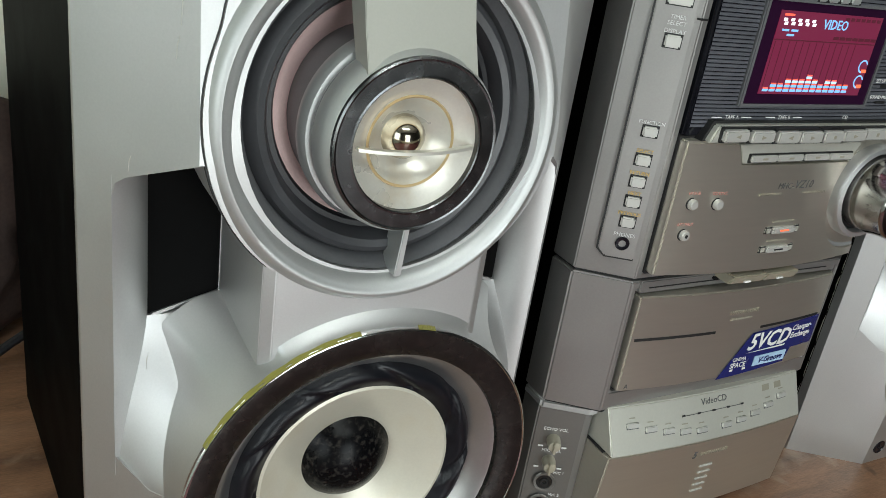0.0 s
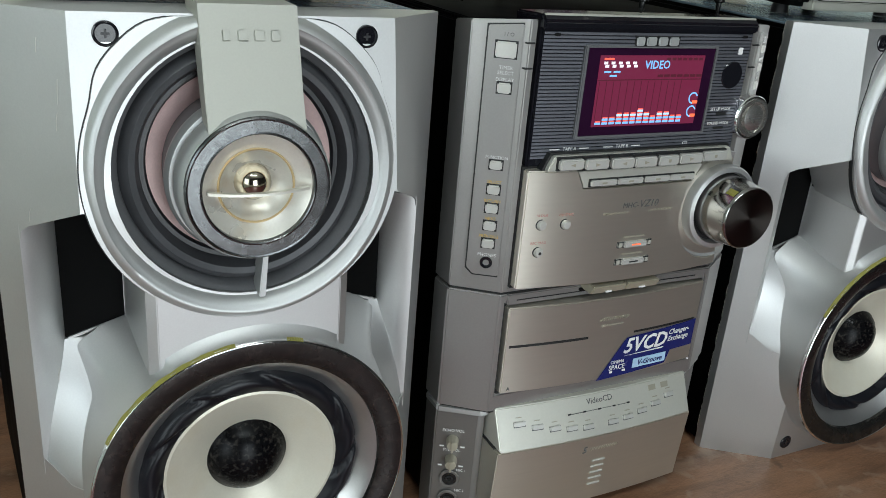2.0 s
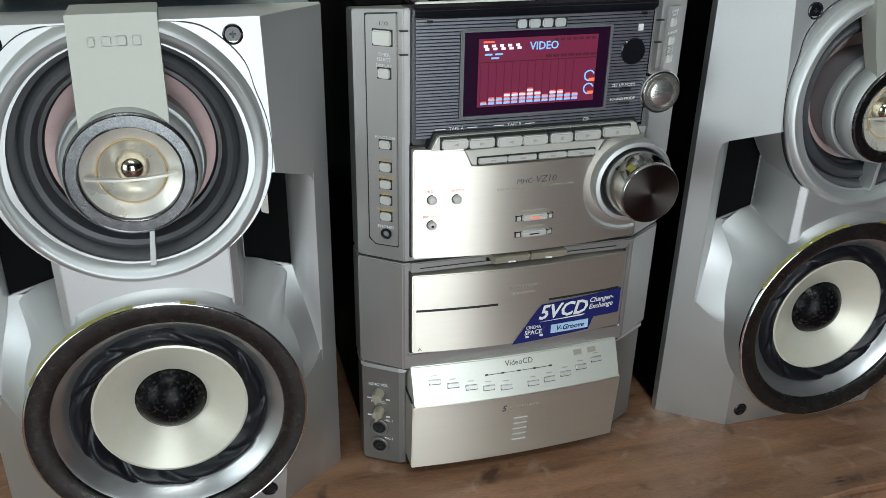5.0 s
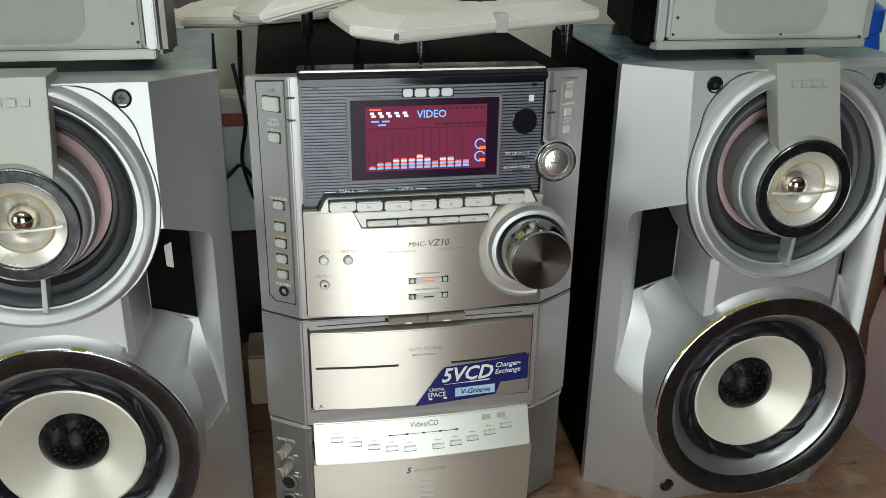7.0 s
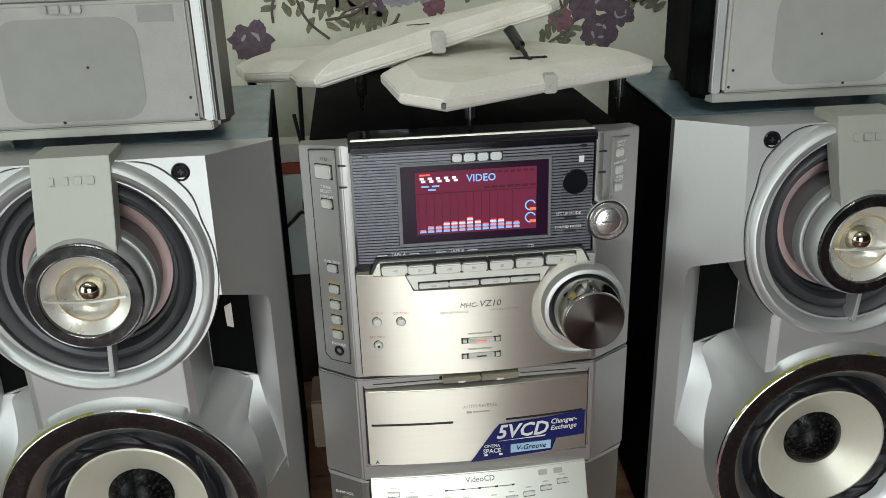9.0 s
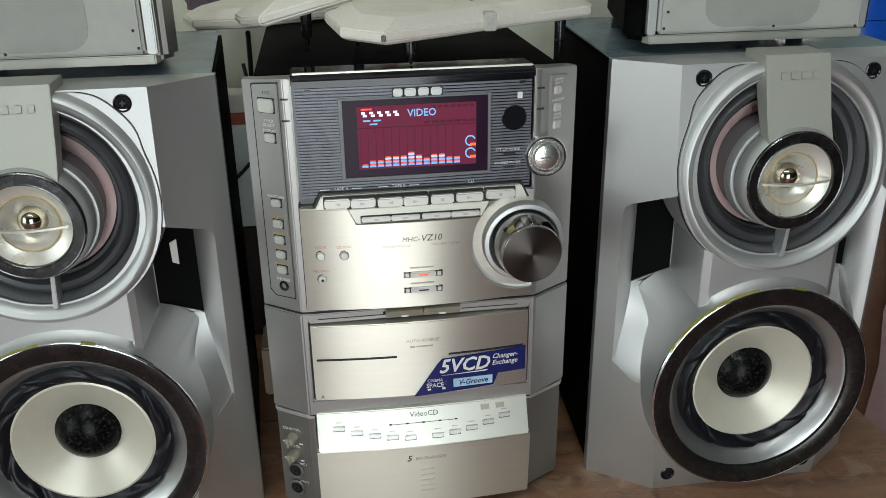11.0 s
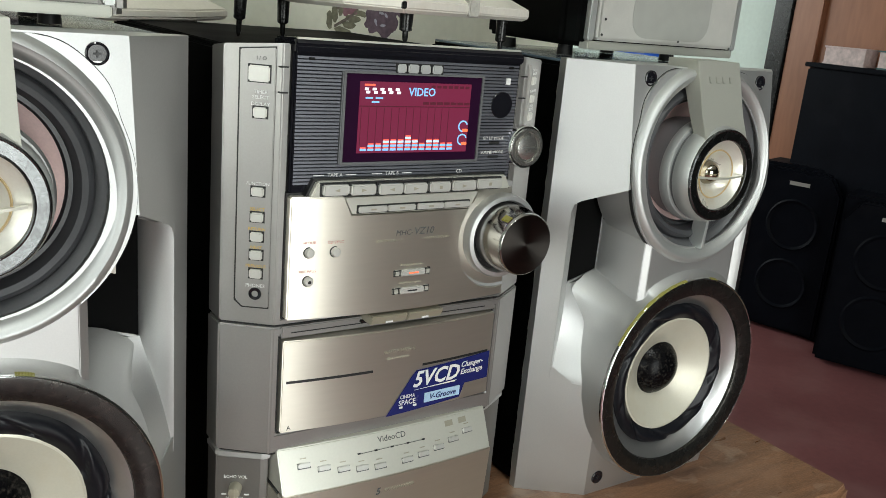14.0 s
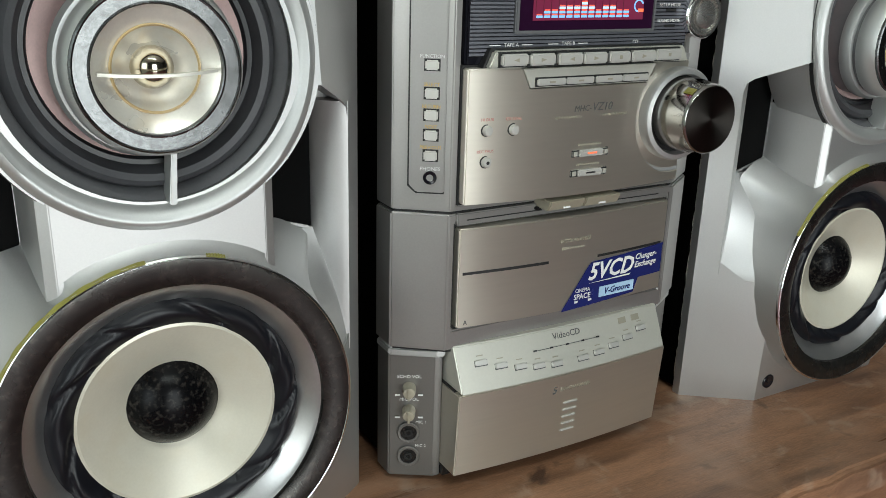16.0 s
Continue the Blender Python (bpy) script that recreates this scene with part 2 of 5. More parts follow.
def bevel(bm, w, seg=2):
    if w > 0:
        es = [e for e in bm.edges if len(e.link_faces) == 2 and e.calc_face_angle(0) > 0.5]
        bmesh.ops.bevel(bm, geom=es, offset=w, segments=seg, affect="EDGES", clamp_overlap=True)
    return bm


def block(x0, x1, y0, y1, z0, z1, bev=0.0, seg=2):
    bm = bmesh.new()
    bmesh.ops.create_cube(bm, size=1.0, matrix=Matrix.Translation(((x0 + x1) / 2, (y0 + y1) / 2, (z0 + z1) / 2)) @ Matrix.Diagonal((x1 - x0, y1 - y0, z1 - z0, 1)))
    return bevel(bm, bev, seg)


def prism(points, axis, a, b, bev=0.0, seg=2):
    """Extrudes an outline along an axis: 'y' takes (x, z), 'z' takes (x, y), 'x' takes (y, z)."""
    def at(p, h):
        return {"y": (p[0], h, p[1]), "z": (p[0], p[1], h), "x": (h, p[0], p[1])}[axis]
    bm = bmesh.new()
    lo = [bm.verts.new(at(p, a)) for p in points]
    hi = [bm.verts.new(at(p, b)) for p in points]
    bm.faces.new(lo)
    bm.faces.new(hi[::-1])
    for i in range(len(points)):
        j = (i + 1) % len(points)
        bm.faces.new((lo[i], hi[i], hi[j], lo[j]))
    bmesh.ops.recalc_face_normals(bm, faces=bm.faces)
    return bevel(bm, bev, seg)


def lathe(profile, cx=0.0, cz=0.0, seg=72, closed=False, wave=None):
    """Turns (radius, y) pairs about an axis along y through cx, cz."""
    bm = bmesh.new()
    rings = []
    for k, (r, y) in enumerate(profile):
        if r < 1e-6:
            rings.append([bm.verts.new((cx, y, cz))])
        else:
            rings.append([bm.verts.new((cx + r * math.cos(a), y + (wave(k, a) if wave else 0), cz + r * math.sin(a))) for a in (2 * math.pi * i / seg for i in range(seg))])
    pairs = list(zip(rings, rings[1:])) + ([(rings[-1], rings[0])] if closed else [])
    for p, q in pairs:
        for i in range(seg):
            j = (i + 1) % seg
            if len(p) == 1:
                bm.faces.new((p[0], q[i], q[j]))
            elif len(q) == 1:
                bm.faces.new((p[i], q[0], p[j]))
            else:
                bm.faces.new((p[i], q[i], q[j], p[j]))
    return bm


def bowed(x0, x1, z0, z1, yf, back, n=20, m=1, bev=0.0008):
    """A panel whose front follows yf(x, z)."""
    bm = bmesh.new()
    fr = [[bm.verts.new((x0 + (x1 - x0) * i / n, yf(x0 + (x1 - x0) * i / n, z0 + (z1 - z0) * j / m), z0 + (z1 - z0) * j / m)) for i in range(n + 1)] for j in range(m + 1)]
    bk = [[bm.verts.new((x0 + (x1 - x0) * i / n, back, z0 + (z1 - z0) * j / m)) for i in range(n + 1)] for j in (0, m)]
    for j in range(m):
        for i in range(n):
            bm.faces.new((fr[j][i], fr[j][i + 1], fr[j + 1][i + 1], fr[j + 1][i]))
    for i in range(n):
        bm.faces.new((fr[0][i], bk[0][i], bk[0][i + 1], fr[0][i + 1]))
        bm.faces.new((fr[m][i], fr[m][i + 1], bk[1][i + 1], bk[1][i]))
    bm.faces.new([fr[j][0] for j in range(m + 1)] + [bk[1][0], bk[0][0]])
    bm.faces.new([fr[j][n] for j in range(m, -1, -1)] + [bk[0][n], bk[1][n]])
    bmesh.ops.recalc_face_normals(bm, faces=bm.faces)
    return bevel(bm, bev, 2)


def placed(bm, x, y, z, rz=0.0, rx=0.0):
    bmesh.ops.transform(bm, matrix=pose(x, y, z, rx, 0, rz), verts=bm.verts)
    return bm


def joined(*bms):
    out = bmesh.new()
    for b in bms:
        me = bpy.data.meshes.new("joining")
        b.to_mesh(me)
        b.free()
        out.from_mesh(me)
        bpy.data.meshes.remove(me)
    return out


def words(name, text, size, x, y, z, material, parent, rz=0.0, rx=0.0, shear=0.0, wide=1.0, depth=0.0001, bold=0.0, label=""):
    """Lettering centred at a place, facing the front."""
    c = bpy.data.curves.new(name, "FONT")
    c.body, c.size, c.align_x, c.align_y, c.shear, c.extrude, c.offset = text, size, "CENTER", "CENTER", shear, depth, bold
    c.resolution_u = 2
    tmp = bpy.data.objects.new("lettering", c)
    me = bpy.data.meshes.new_from_object(tmp)
    bpy.data.objects.remove(tmp)
    bpy.data.curves.remove(c)
    me.transform(pose(x, y, z, 90 + rx, 0, rz) @ Matrix.Diagonal((wide, 1, 1, 1)))
    me.name = name
    me.materials.clear()
    me.materials.append(material)
    ob = new(name, me)
    ob.parent = parent
    if label:
        tagged(ob, label)
    return ob


def tube(points, r, seg=8):
    """A round cable through points, smoothed."""
    pts = [Vector(p) for p in points]
    sm = []
    for i in range(len(pts) - 1):
        p0, p1, p2, p3 = pts[max(i - 1, 0)], pts[i], pts[i + 1], pts[min(i + 2, len(pts) - 1)]
        for k in range(6):
            t = k / 6
            sm.append(0.5 * ((2 * p1) + (p2 - p0) * t + (2 * p0 - 5 * p1 + 4 * p2 - p3) * t * t + (3 * p1 - p0 - 3 * p2 + p3) * t ** 3))
    sm.append(pts[-1])
    bm = bmesh.new()
    rings = []
    for i, p in enumerate(sm):
        d = (sm[min(i + 1, len(sm) - 1)] - sm[max(i - 1, 0)]).normalized()
        a = d.orthogonal().normalized() if not rings else (side - d * side.dot(d)).normalized()
        side = a
        b = d.cross(a)
        rings.append([bm.verts.new(p + r * (math.cos(t) * a + math.sin(t) * b)) for t in (2 * math.pi * k / seg for k in range(seg))])
    for p, q in zip(rings, rings[1:]):
        for i in range(seg):
            bm.faces.new((p[i], p[(i + 1) % seg], q[(i + 1) % seg], q[i]))
    bm.faces.new(rings[0][::-1])
    bm.faces.new(rings[-1])
    return bm


def carved(bm, cutters):
    """bm with the cutters' volumes taken out."""
    ob = new("carving", bpy.data.meshes.new("carving"))
    bmesh.ops.recalc_face_normals(bm, faces=bm.faces)
    bm.to_mesh(ob.data)
    bm.free()
    tools = []
    for c in cutters:
        bmesh.ops.recalc_face_normals(c, faces=c.faces)
        t = new("cutter", bpy.data.meshes.new("cutter"))
        c.to_mesh(t.data)
        c.free()
        mod = ob.modifiers.new("cut", "BOOLEAN")
        mod.operation, mod.object, mod.solver = "DIFFERENCE", t, "EXACT"
        tools.append(t)
    bpy.context.view_layer.update()
    me = bpy.data.meshes.new_from_object(ob.evaluated_get(bpy.context.evaluated_depsgraph_get()))
    out = bmesh.new()
    out.from_mesh(me)
    for o in (ob, *tools):
        d = o.data
        bpy.data.objects.remove(o)
        bpy.data.meshes.remove(d)
    bpy.data.meshes.remove(me)
    return out


# ---- the room ----
FLOOR = -0.75
structure("floor", block(-2.2, 3.25, -2.8, 3.8, FLOOR - 0.05, FLOOR), OXIDE, "polished red oxide cement floor, worn and stained", "floor")
structure("ceiling", block(-2.2, 3.25, -2.8, 3.8, 2.05, 2.1), CEIL, "plain white distempered ceiling", "ceiling")
wall_back = structure("wall_back", block(-2.1, 0.56, 0.47, 0.57, FLOOR, 2.05), PAPER, "cream wallpaper wall printed with dark roses", "wall")
structure("wall_partition", block(0.50, 0.56, 0.572, 3.6, FLOOR, 2.05), DARKWALL, "unseen partition wall, coloured near-black for shade", "wall")
structure("wall_far", carved(block(0.50, 3.1, 3.602, 3.7, FLOOR, 2.05), [block(1.0, 2.4, 3.5, 3.8, 0.15, 1.45)]), WALLGREEN, "pale green limewashed wall", "wall")
# unseen, split from the green wall so right-facing chamfers reflect dark
structure("wall_right_front", block(3.05, 3.15, -2.65, 0.5, FLOOR, 2.05), DARKWALL, "unseen right wall, coloured near-black so the silver reflects shade", "wall")
wall_right = structure("wall_right", block(3.05, 3.15, 0.502, 3.6, FLOOR, 2.05), WALLGREEN, "pale green limewashed wall above a maroon dado", "wall")
structure("trim", block(3.043, 3.05, 1.98, 3.6, FLOOR, -0.43), DADO, "maroon painted dado band along the pale wall", "dado")
structure("wall_front", carved(block(-2.1, 3.1, -2.75, -2.65, FLOOR, 2.05), [block(-0.7, 0.4, -2.9, -2.5, FLOOR - 0.1, 1.3)]), DARKWALL, "unseen front wall, coloured near-black for shade, with an added doorway", "wall")
structure("wall_left", carved(block(-2.15, -2.05, -2.65, 0.47, FLOOR, 2.05), [block(-2.3, -1.9, -1.95, -0.90, -0.10, 1.35)]), WALLGREEN, "pale green limewashed side wall with a window", "wall")
win = tagged(new("window_1"), "unseen wooden window frame added around a daylight lamp", "window", kind="structure")
for y0, y1, z0, z1 in ((-1.95, -1.91, -0.10, 1.35), (-0.94, -0.90, -0.10, 1.35), (-1.91, -0.94, -0.10, -0.06), (-1.91, -0.94, 1.31, 1.35)):
    part("window_frame", block(-2.13, -2.07, y0, y1, z0, z1, 0.004), BROWNWOOD, win)
# unseen doorway, added as the opening for the front lamp
win2 = tagged(new("front_fill_doorway"), "unseen open doorway added to hold the front light", "door", kind="structure")
for x0, x1, z0, z1 in ((-0.7, -0.66, FLOOR, 1.3), (0.36, 0.4, FLOOR, 1.3), (-0.66, 0.36, 1.26, 1.3)):
    part("door_frame", block(x0, x1, -2.73, -2.67, z0, z1, 0.004), BROWNWOOD, win2)
# unseen window, added only to give the far fill an opening
win3 = tagged(new("far_fill_window"), "unseen wooden window frame added around a daylight lamp", "window", kind="structure")
for x0, x1, z0, z1 in ((1.0, 1.05, 0.15, 1.45), (2.35, 2.4, 0.15, 1.45), (1.05, 2.35, 0.15, 0.2), (1.05, 2.35, 1.4, 1.45)):
    part("window_frame", block(x0, x1, 3.62, 3.68, z0, z1, 0.004), BROWNWOOD, win3)


def table():
    t = thing("wooden_table", (0, 0, FLOOR), "worn brown wooden table with stained top holding the stereo", "table")
    h = -FLOOR
    edge = [(-1.15, 0.44), (-1.15, -0.125)]
    er = random.Random(5)
    for i in range(60):
        x = -1.12 + 1.6 * i / 59
        edge.append((x, -0.128 + er.uniform(-0.0022, 0.0022) - 0.003 * math.sin(x * 9)))
    edge += [(0.508, -0.12), (0.51, 0.44)]
    part("tabletop", prism(edge, "z", h - 0.034, h, 0.005, 3), WOOD, t)
    part("apron", block(-1.12, 0.47, -0.10, -0.075, h - 0.13, h - 0.036), WOOD, t)
    for x in (-1.08, 0.42):
        for y in (-0.09, 0.38):
            part("leg", block(x, x + 0.06, y, y + 0.05, 0, h - 0.036, 0.004), WOOD, t)
    return t


table()

# ---- loudspeakers ----
MID, WOOF = 0.327, 0.1185
HW, FW, CD, WX = 0.138, 0.0935, 0.044, 0.001


def drum(r, cz, cx=0.0, y0=-0.08, y1=0.08, n=64):
    return prism([(cx + r * math.cos(2 * math.pi * i / n), cz + r * math.sin(2 * math.pi * i / n)) for i in range(n)], "y", y0, y1)


FACE = [(0.0, 0.0825), (0.12, 0.093), (0.308, 0.0935), (0.4135, 0.092)]


def face_y(z):
    """Depth of the baffle's flat at height z."""
    return -0.0105 * z / 0.12 if z < 0.12 else -0.0105 if z < 0.308 else -0.0105 + 0.015 * (z - 0.308) / 0.1055


def tilted(bm, slope, shift=0.0):
    """Leans a driver's rings back about the middle of the upper driver."""
    for v in bm.verts:
        v.co.y += shift + slope * (v.co.z - MID)
    return bm


def cabinet(s, lo, hi):
    """The box behind the baffle, running back slightly askew to the edges lo and hi."""
    part("cabinet", prism([(-0.1355, CD + 0.006), (0.1355, CD + 0.006), (hi, 0.287), (lo, 0.287)], "z", 0.002, 0.409, 0.003), BLACK, s, "black vinyl cabinet with scuffed edges")
    part("cabinet_top", prism([(-0.1335, CD + 0.012), (0.1335, CD + 0.012), (hi - 0.002, 0.284), (lo + 0.002, 0.284)], "z", 0.4095, 0.4115, 0.0008), TOPVINYL_SHEEN, s, "black top panel with a pale blue sheen in its colour")


def big_speaker():
    s = thing("loudspeaker", (-0.2868, -0.008, 0), "large silver two-way floor loudspeaker in a black vinyl cabinet", "loudspeaker", "main loudspeakers of the stereo")
    for sg in (-1, 1):
        wr = random.Random(3 + sg)
        chips = bmesh.new()
        z = 0.012
        while z < 0.404:
            l, w = wr.uniform(0.006, 0.03), wr.uniform(0.0003, 0.0011)
            v = [chips.verts.new((sg * 0.1358, CD + 0.0062, z)), chips.verts.new((sg * 0.1358, CD + 0.0062 + w, z + 0.3 * l)), chips.verts.new((sg * 0.1358, CD + 0.0062 + 0.7 * w, z + 0.8 * l)), chips.verts.new((sg * 0.1358, CD + 0.0062, z + l))]
            chips.faces.new(v)
            z += l * wr.uniform(0.8, 1.3)
        part("worn_edge", chips, PALE, s, "chipped pale cabinet edge")
    # front baffle, leaning back above the pockets and below the woofer
    levels = [[(-HW, CD + 0.004), (-HW, CD - 0.004), (-w, face_y(z)), (w, face_y(z)), (HW, CD - 0.004), (HW, CD + 0.004)] for z, w in FACE]
    bm = bmesh.new()
    rings = [[bm.verts.new((x, y, z)) for x, y in prof] for prof, (z, w) in zip(levels, FACE)]
    for p, q in zip(rings, rings[1:]):
        for k in range(6):
            bm.faces.new((p[k], p[(k + 1) % 6], q[(k + 1) % 6], q[k]))
    bm.faces.new(rings[0])
    bm.faces.new(rings[-1][::-1])
    bmesh.ops.triangulate(bm, faces=bm.faces[:])
    cuts = []
    for sg in (-1, 1):
        pl = [(sg * x, z) for x, z in ((0.052, 0.309), (0.093, 0.308), (0.1195, 0.2925), (0.1232, 0.2885), (0.1245, 0.281), (0.1245, 0.134), (0.110, 0.120), (0.09, 0.12), (0.052, 0.16))]
        cuts.append(prism(pl, "y", -0.05, 0.0455))
    top_slope = prism([(-0.01, 0.4135), (-0.01, 0.42), (CD + 0.01, 0.42), (CD + 0.01, 0.4175)], "x", -0.2, 0.2)
    bm = carved(bm, cuts + [top_slope, drum(0.080, WOOF, WX), drum(0.0765, MID)])
    bmesh.ops.dissolve_limit(bm, angle_limit=0.004, verts=bm.verts[:], edges=bm.edges[:])
    bevel(bm, 0.0012, 2)
    part("baffle", bm, SILVER, s, "silver moulded front with chamfered sides")
    for sg in (-1, 1):
        part("bass_port", prism([(sg * x, z) for x, z in ((0.060, 0.305), (0.106, 0.297), (0.106, 0.207), (0.0695, 0.2175), (0.060, 0.2185))], "y", 0.0425, 0.0452, 0.0008), HOLE, s, "matt black port recess")
        part("port_rim", prism([(sg * x, z) for x, z in ((0.0675, 0.30), (0.0690, 0.30), (0.0690, 0.2187), (0.1035, 0.2082), (0.1035, 0.2062), (0.0675, 0.2172))], "y", 0.0412, 0.0450, 0.0004), SILVER, s)
        hollow = [(sg * 0.1246, 0.0452)]
        for k in range(13):
            f, a = k / 12, radians(90 * k / 12)
            hollow.append((sg * (0.1246 - 0.0196 * (0.4 * f + 0.6 * math.sin(a))), 0.0245 + 0.0185 * (0.4 * f + 0.6 * (1 - math.cos(a)))))
        hollow.append((sg * 0.105, 0.0452))
        part("port_wall", prism(hollow, "z", 0.122, 0.292), SILVER, s, angle=50)

        def ramp(x, z):
            t = min(1.0, max(0.0, (z - 0.124) / 0.084))
            edge = -0.0095 + 0.0505 * max(0.0, abs(x) - FW) / (HW - FW)
            return edge + (0.0415 - edge) * t
        xa, xb = sorted((sg * 0.090, sg * 0.1243))
        part("pocket_floor", bowed(xa, xb, 0.116, 0.2075, ramp, 0.0452, 8, 16, 0.0), SILVER, s, "silver ramp below the port", angle=60)
    # waist between the two drivers, with a narrow chamfer down each side
    body = [(-0.0565, -0.0135), (0.0565, -0.0135), (0.0622, -0.0102), (0.0690, 0.0440), (-0.0690, 0.0440), (-0.0622, -0.0102)]
    part("waist", bevel(carved(prism(body, "z", 0.188, 0.300), [drum(0.1015, WOOF, WX), drum(0.0905, MID)]), 0.0005, 2), SILVER, s)
    # screws
    for sx, sz in ((-0.0735, 0.4025), (0.0735, 0.4025), (-0.0700, 0.018), (0.0700, 0.018)):
        k = part("screw_cover", placed(lathe([(0.0, -0.0006), (0.0052, -0.0006), (0.006, -0.0014), (0.0068, -0.0010), (0.0069, 0.002)], sx, sz, 28), 0, face_y(sz), 0), PIANO, s, "black round screw cover")
        part("screw", placed(joined(block(sx - 0.0022, sx + 0.0022, -0.0012, -0.0004, sz - 0.0006, sz + 0.0006), block(sx - 0.0006, sx + 0.0006, -0.0012, -0.0004, sz - 0.0022, sz + 0.0022)), 0, face_y(sz), 0), RUBBER, k)
    # woofer
    spread = [(-90, 0.1105, 0.034), (0, 0.1105, 0.034), (16, 0.1115, 0.034), (31, 0.114, 0.036), (41, 0.132, 0.038), (50, 0.1275, 0.040), (56, 0.1215, 0.0405), (57.5, 0.1175, 0.014), (59, 0.1100, -0.0125), (64, 0.1098, -0.0132), (90, 0.1098, -0.0132)]
    bm = bmesh.new()
    rims = []
    for i in range(240):
        a = -90 + 1.5 * i
        up = a if a <= 90 else 180 - a
        for (a0, r0, y0), (a1, r1, y1) in zip(spread, spread[1:]):
            if a0 <= up <= a1:
                f = (up - a0) / (a1 - a0)
                far, deep = r0 + (r1 - r0) * f, y0 + (y1 - y0) * f
        row = []
        for k in range(11):
            t = k / 10
            r = 0.1030 + (far - 0.1030) * (0.25 * t + 0.75 * t ** 1.7)
            y = -0.0222 + (deep + 0.0222) * t ** 0.9
            row.append(bm.verts.new((WX + r * math.cos(radians(a)), y, WOOF + r * math.sin(radians(a)))))
        rims.append(row)
    for p, q in zip(rims, rims[1:] + rims[:1]):
        for k in range(10):
            bm.faces.new((p[k], q[k], q[k + 1], p[k + 1]))
    part("woofer_shell", bm, SILVER, s, "silver drum flowing into the shoulders around the woofer", angle=75)
    ring = part("woofer_ring", lathe([(0.1030, -0.0220), (0.1026, -0.0236), (0.1016, -0.0243), (0.1006, -0.0244), (0.0930, -0.0238), (0.0872, -0.0222), (0.0858, -0.0214), (0.0848, -0.0165)], WX, WOOF, 96), DARKCHROME, s, "scuffed dark chrome ring", angle=22)
    part("ring_edge", lathe([(0.1034, -0.0216), (0.1034, -0.0236), (0.1028, -0.0243), (0.1020, -0.0246), (0.1014, -0.0240)], WX, WOOF, 96), CHROME, ring, "thin bright chrome edge")
    for a0, a1 in ((98, 152), (74, 80)):
        arc = bmesh.new()
        prev = None
        for i in range(25):
            a = radians(a0 + (a1 - a0) * i / 24)
            w = 0.0005 * (1 + 0.6 * math.sin(i * 1.7)) * (1 + 0.6 * math.sin(math.pi * i / 24))
            q = [arc.verts.new((WX + r * math.cos(a), y, WOOF + r * math.sin(a))) for r, y in ((0.1029, -0.0247), (0.1037 + 0.7 * w, -0.0218))]
            if prev:
                arc.faces.new((prev[0], q[0], q[1], prev[1]))
            prev = q
        part("film_remnant", arc, YELLOW, ring, "strip of yellowed protective film")
    part("woofer_trim", lathe([(0.0852, -0.0188), (0.0826, -0.0175), (0.0768, -0.011), (0.0728, -0.0075)], WX, WOOF, 96), TRIM, s, "polished silver inner ring")

    def pleat(k, a):
        if not 0 < k < 9:
            return 0.0
        f = 9 * a + 0.55 * k + 0.5 * math.sin(3 * a)
        return 0.0030 * max(0.0, math.sin(f)) ** 3 - 0.0012 * max(0.0, math.sin(f + 0.9)) ** 4
    part("woofer_surround", lathe([(0.0738, -0.0075), (0.0724, -0.0104), (0.0708, -0.0122), (0.0692, -0.0132), (0.0674, -0.0136), (0.0655, -0.0134), (0.0636, -0.0125), (0.0618, -0.0112), (0.0600, -0.0098), (0.0578, -0.0082)], WX, WOOF, 216, wave=pleat), SURROUND, s, "black pleated cloth surround", angle=80)
    part("woofer_cone", lathe([(0.0584, -0.0085), (0.0565, -0.009), (0.046, -0.0034), (0.034, 0.0035), (0.025, 0.0088)], WX, WOOF, 80), CREAM, s, "cream metallic cone")
    part("dust_cap", lathe([(0.0, -0.0080), (0.0065, -0.0075), (0.013, -0.0058), (0.0195, -0.0020), (0.0247, 0.0032), (0.0275, 0.0076), (0.0282, 0.0082)], WX, WOOF, 56), CAP, s, "worn glossy black dust cap")
    # mid driver
    lobes = []
    n = 120
    for i in range(n):
        a = 2 * math.pi * i / n
        d = sum(math.exp(-(((a - radians(c)) / radians(17)) ** 4)) for c in (46, 134))
        lobes.append((0.0925 + 0.0062 * d, a))
    for off, name, y0, y1, m_ in ((0.0007, "shadow_gap", -0.0004, 0.0030, BLACKINK), (0.0, "ring_plate", -0.0022, CD - 0.008, SILVER)):
        bm = carved(prism([((r + off) * math.cos(a), min(0.4122, MID + (r + off) * math.sin(a))) for r, a in lobes], "y", y0, y1, 0.0), [drum(0.0765, MID)])
        for v in bm.verts:
            v.co.y += face_y(v.co.z) if v.co.y < 0.02 else 0.0
        part(name, bm, m_, s)
    ring_bm = lathe([(0.0925, 0.002), (0.0924, -0.0045), (0.0914, -0.0092), (0.0895, -0.0126), (0.0872, -0.0146), (0.0855, -0.0150), (0.0846, -0.0143), (0.0830, -0.0138), (0.0816, -0.0130), (0.0792, -0.0105), (0.0775, -0.007)], 0, MID, 96)
    for v in ring_bm.verts:
        v.co.z = min(v.co.z, 0.4124)
    part("mid_ring", tilted(ring_bm, 0.08, 0.0015), SILVER_L, s, "stepped silver ring around the upper driver", angle=50)
    part("mid_frame", tilted(lathe([(0.0778, -0.0075), (0.0745, -0.002), (0.0725, 0.0), (0.0715, 0.0055)], 0, MID, 80), 0.08, 0.0015), GREYRING, s)
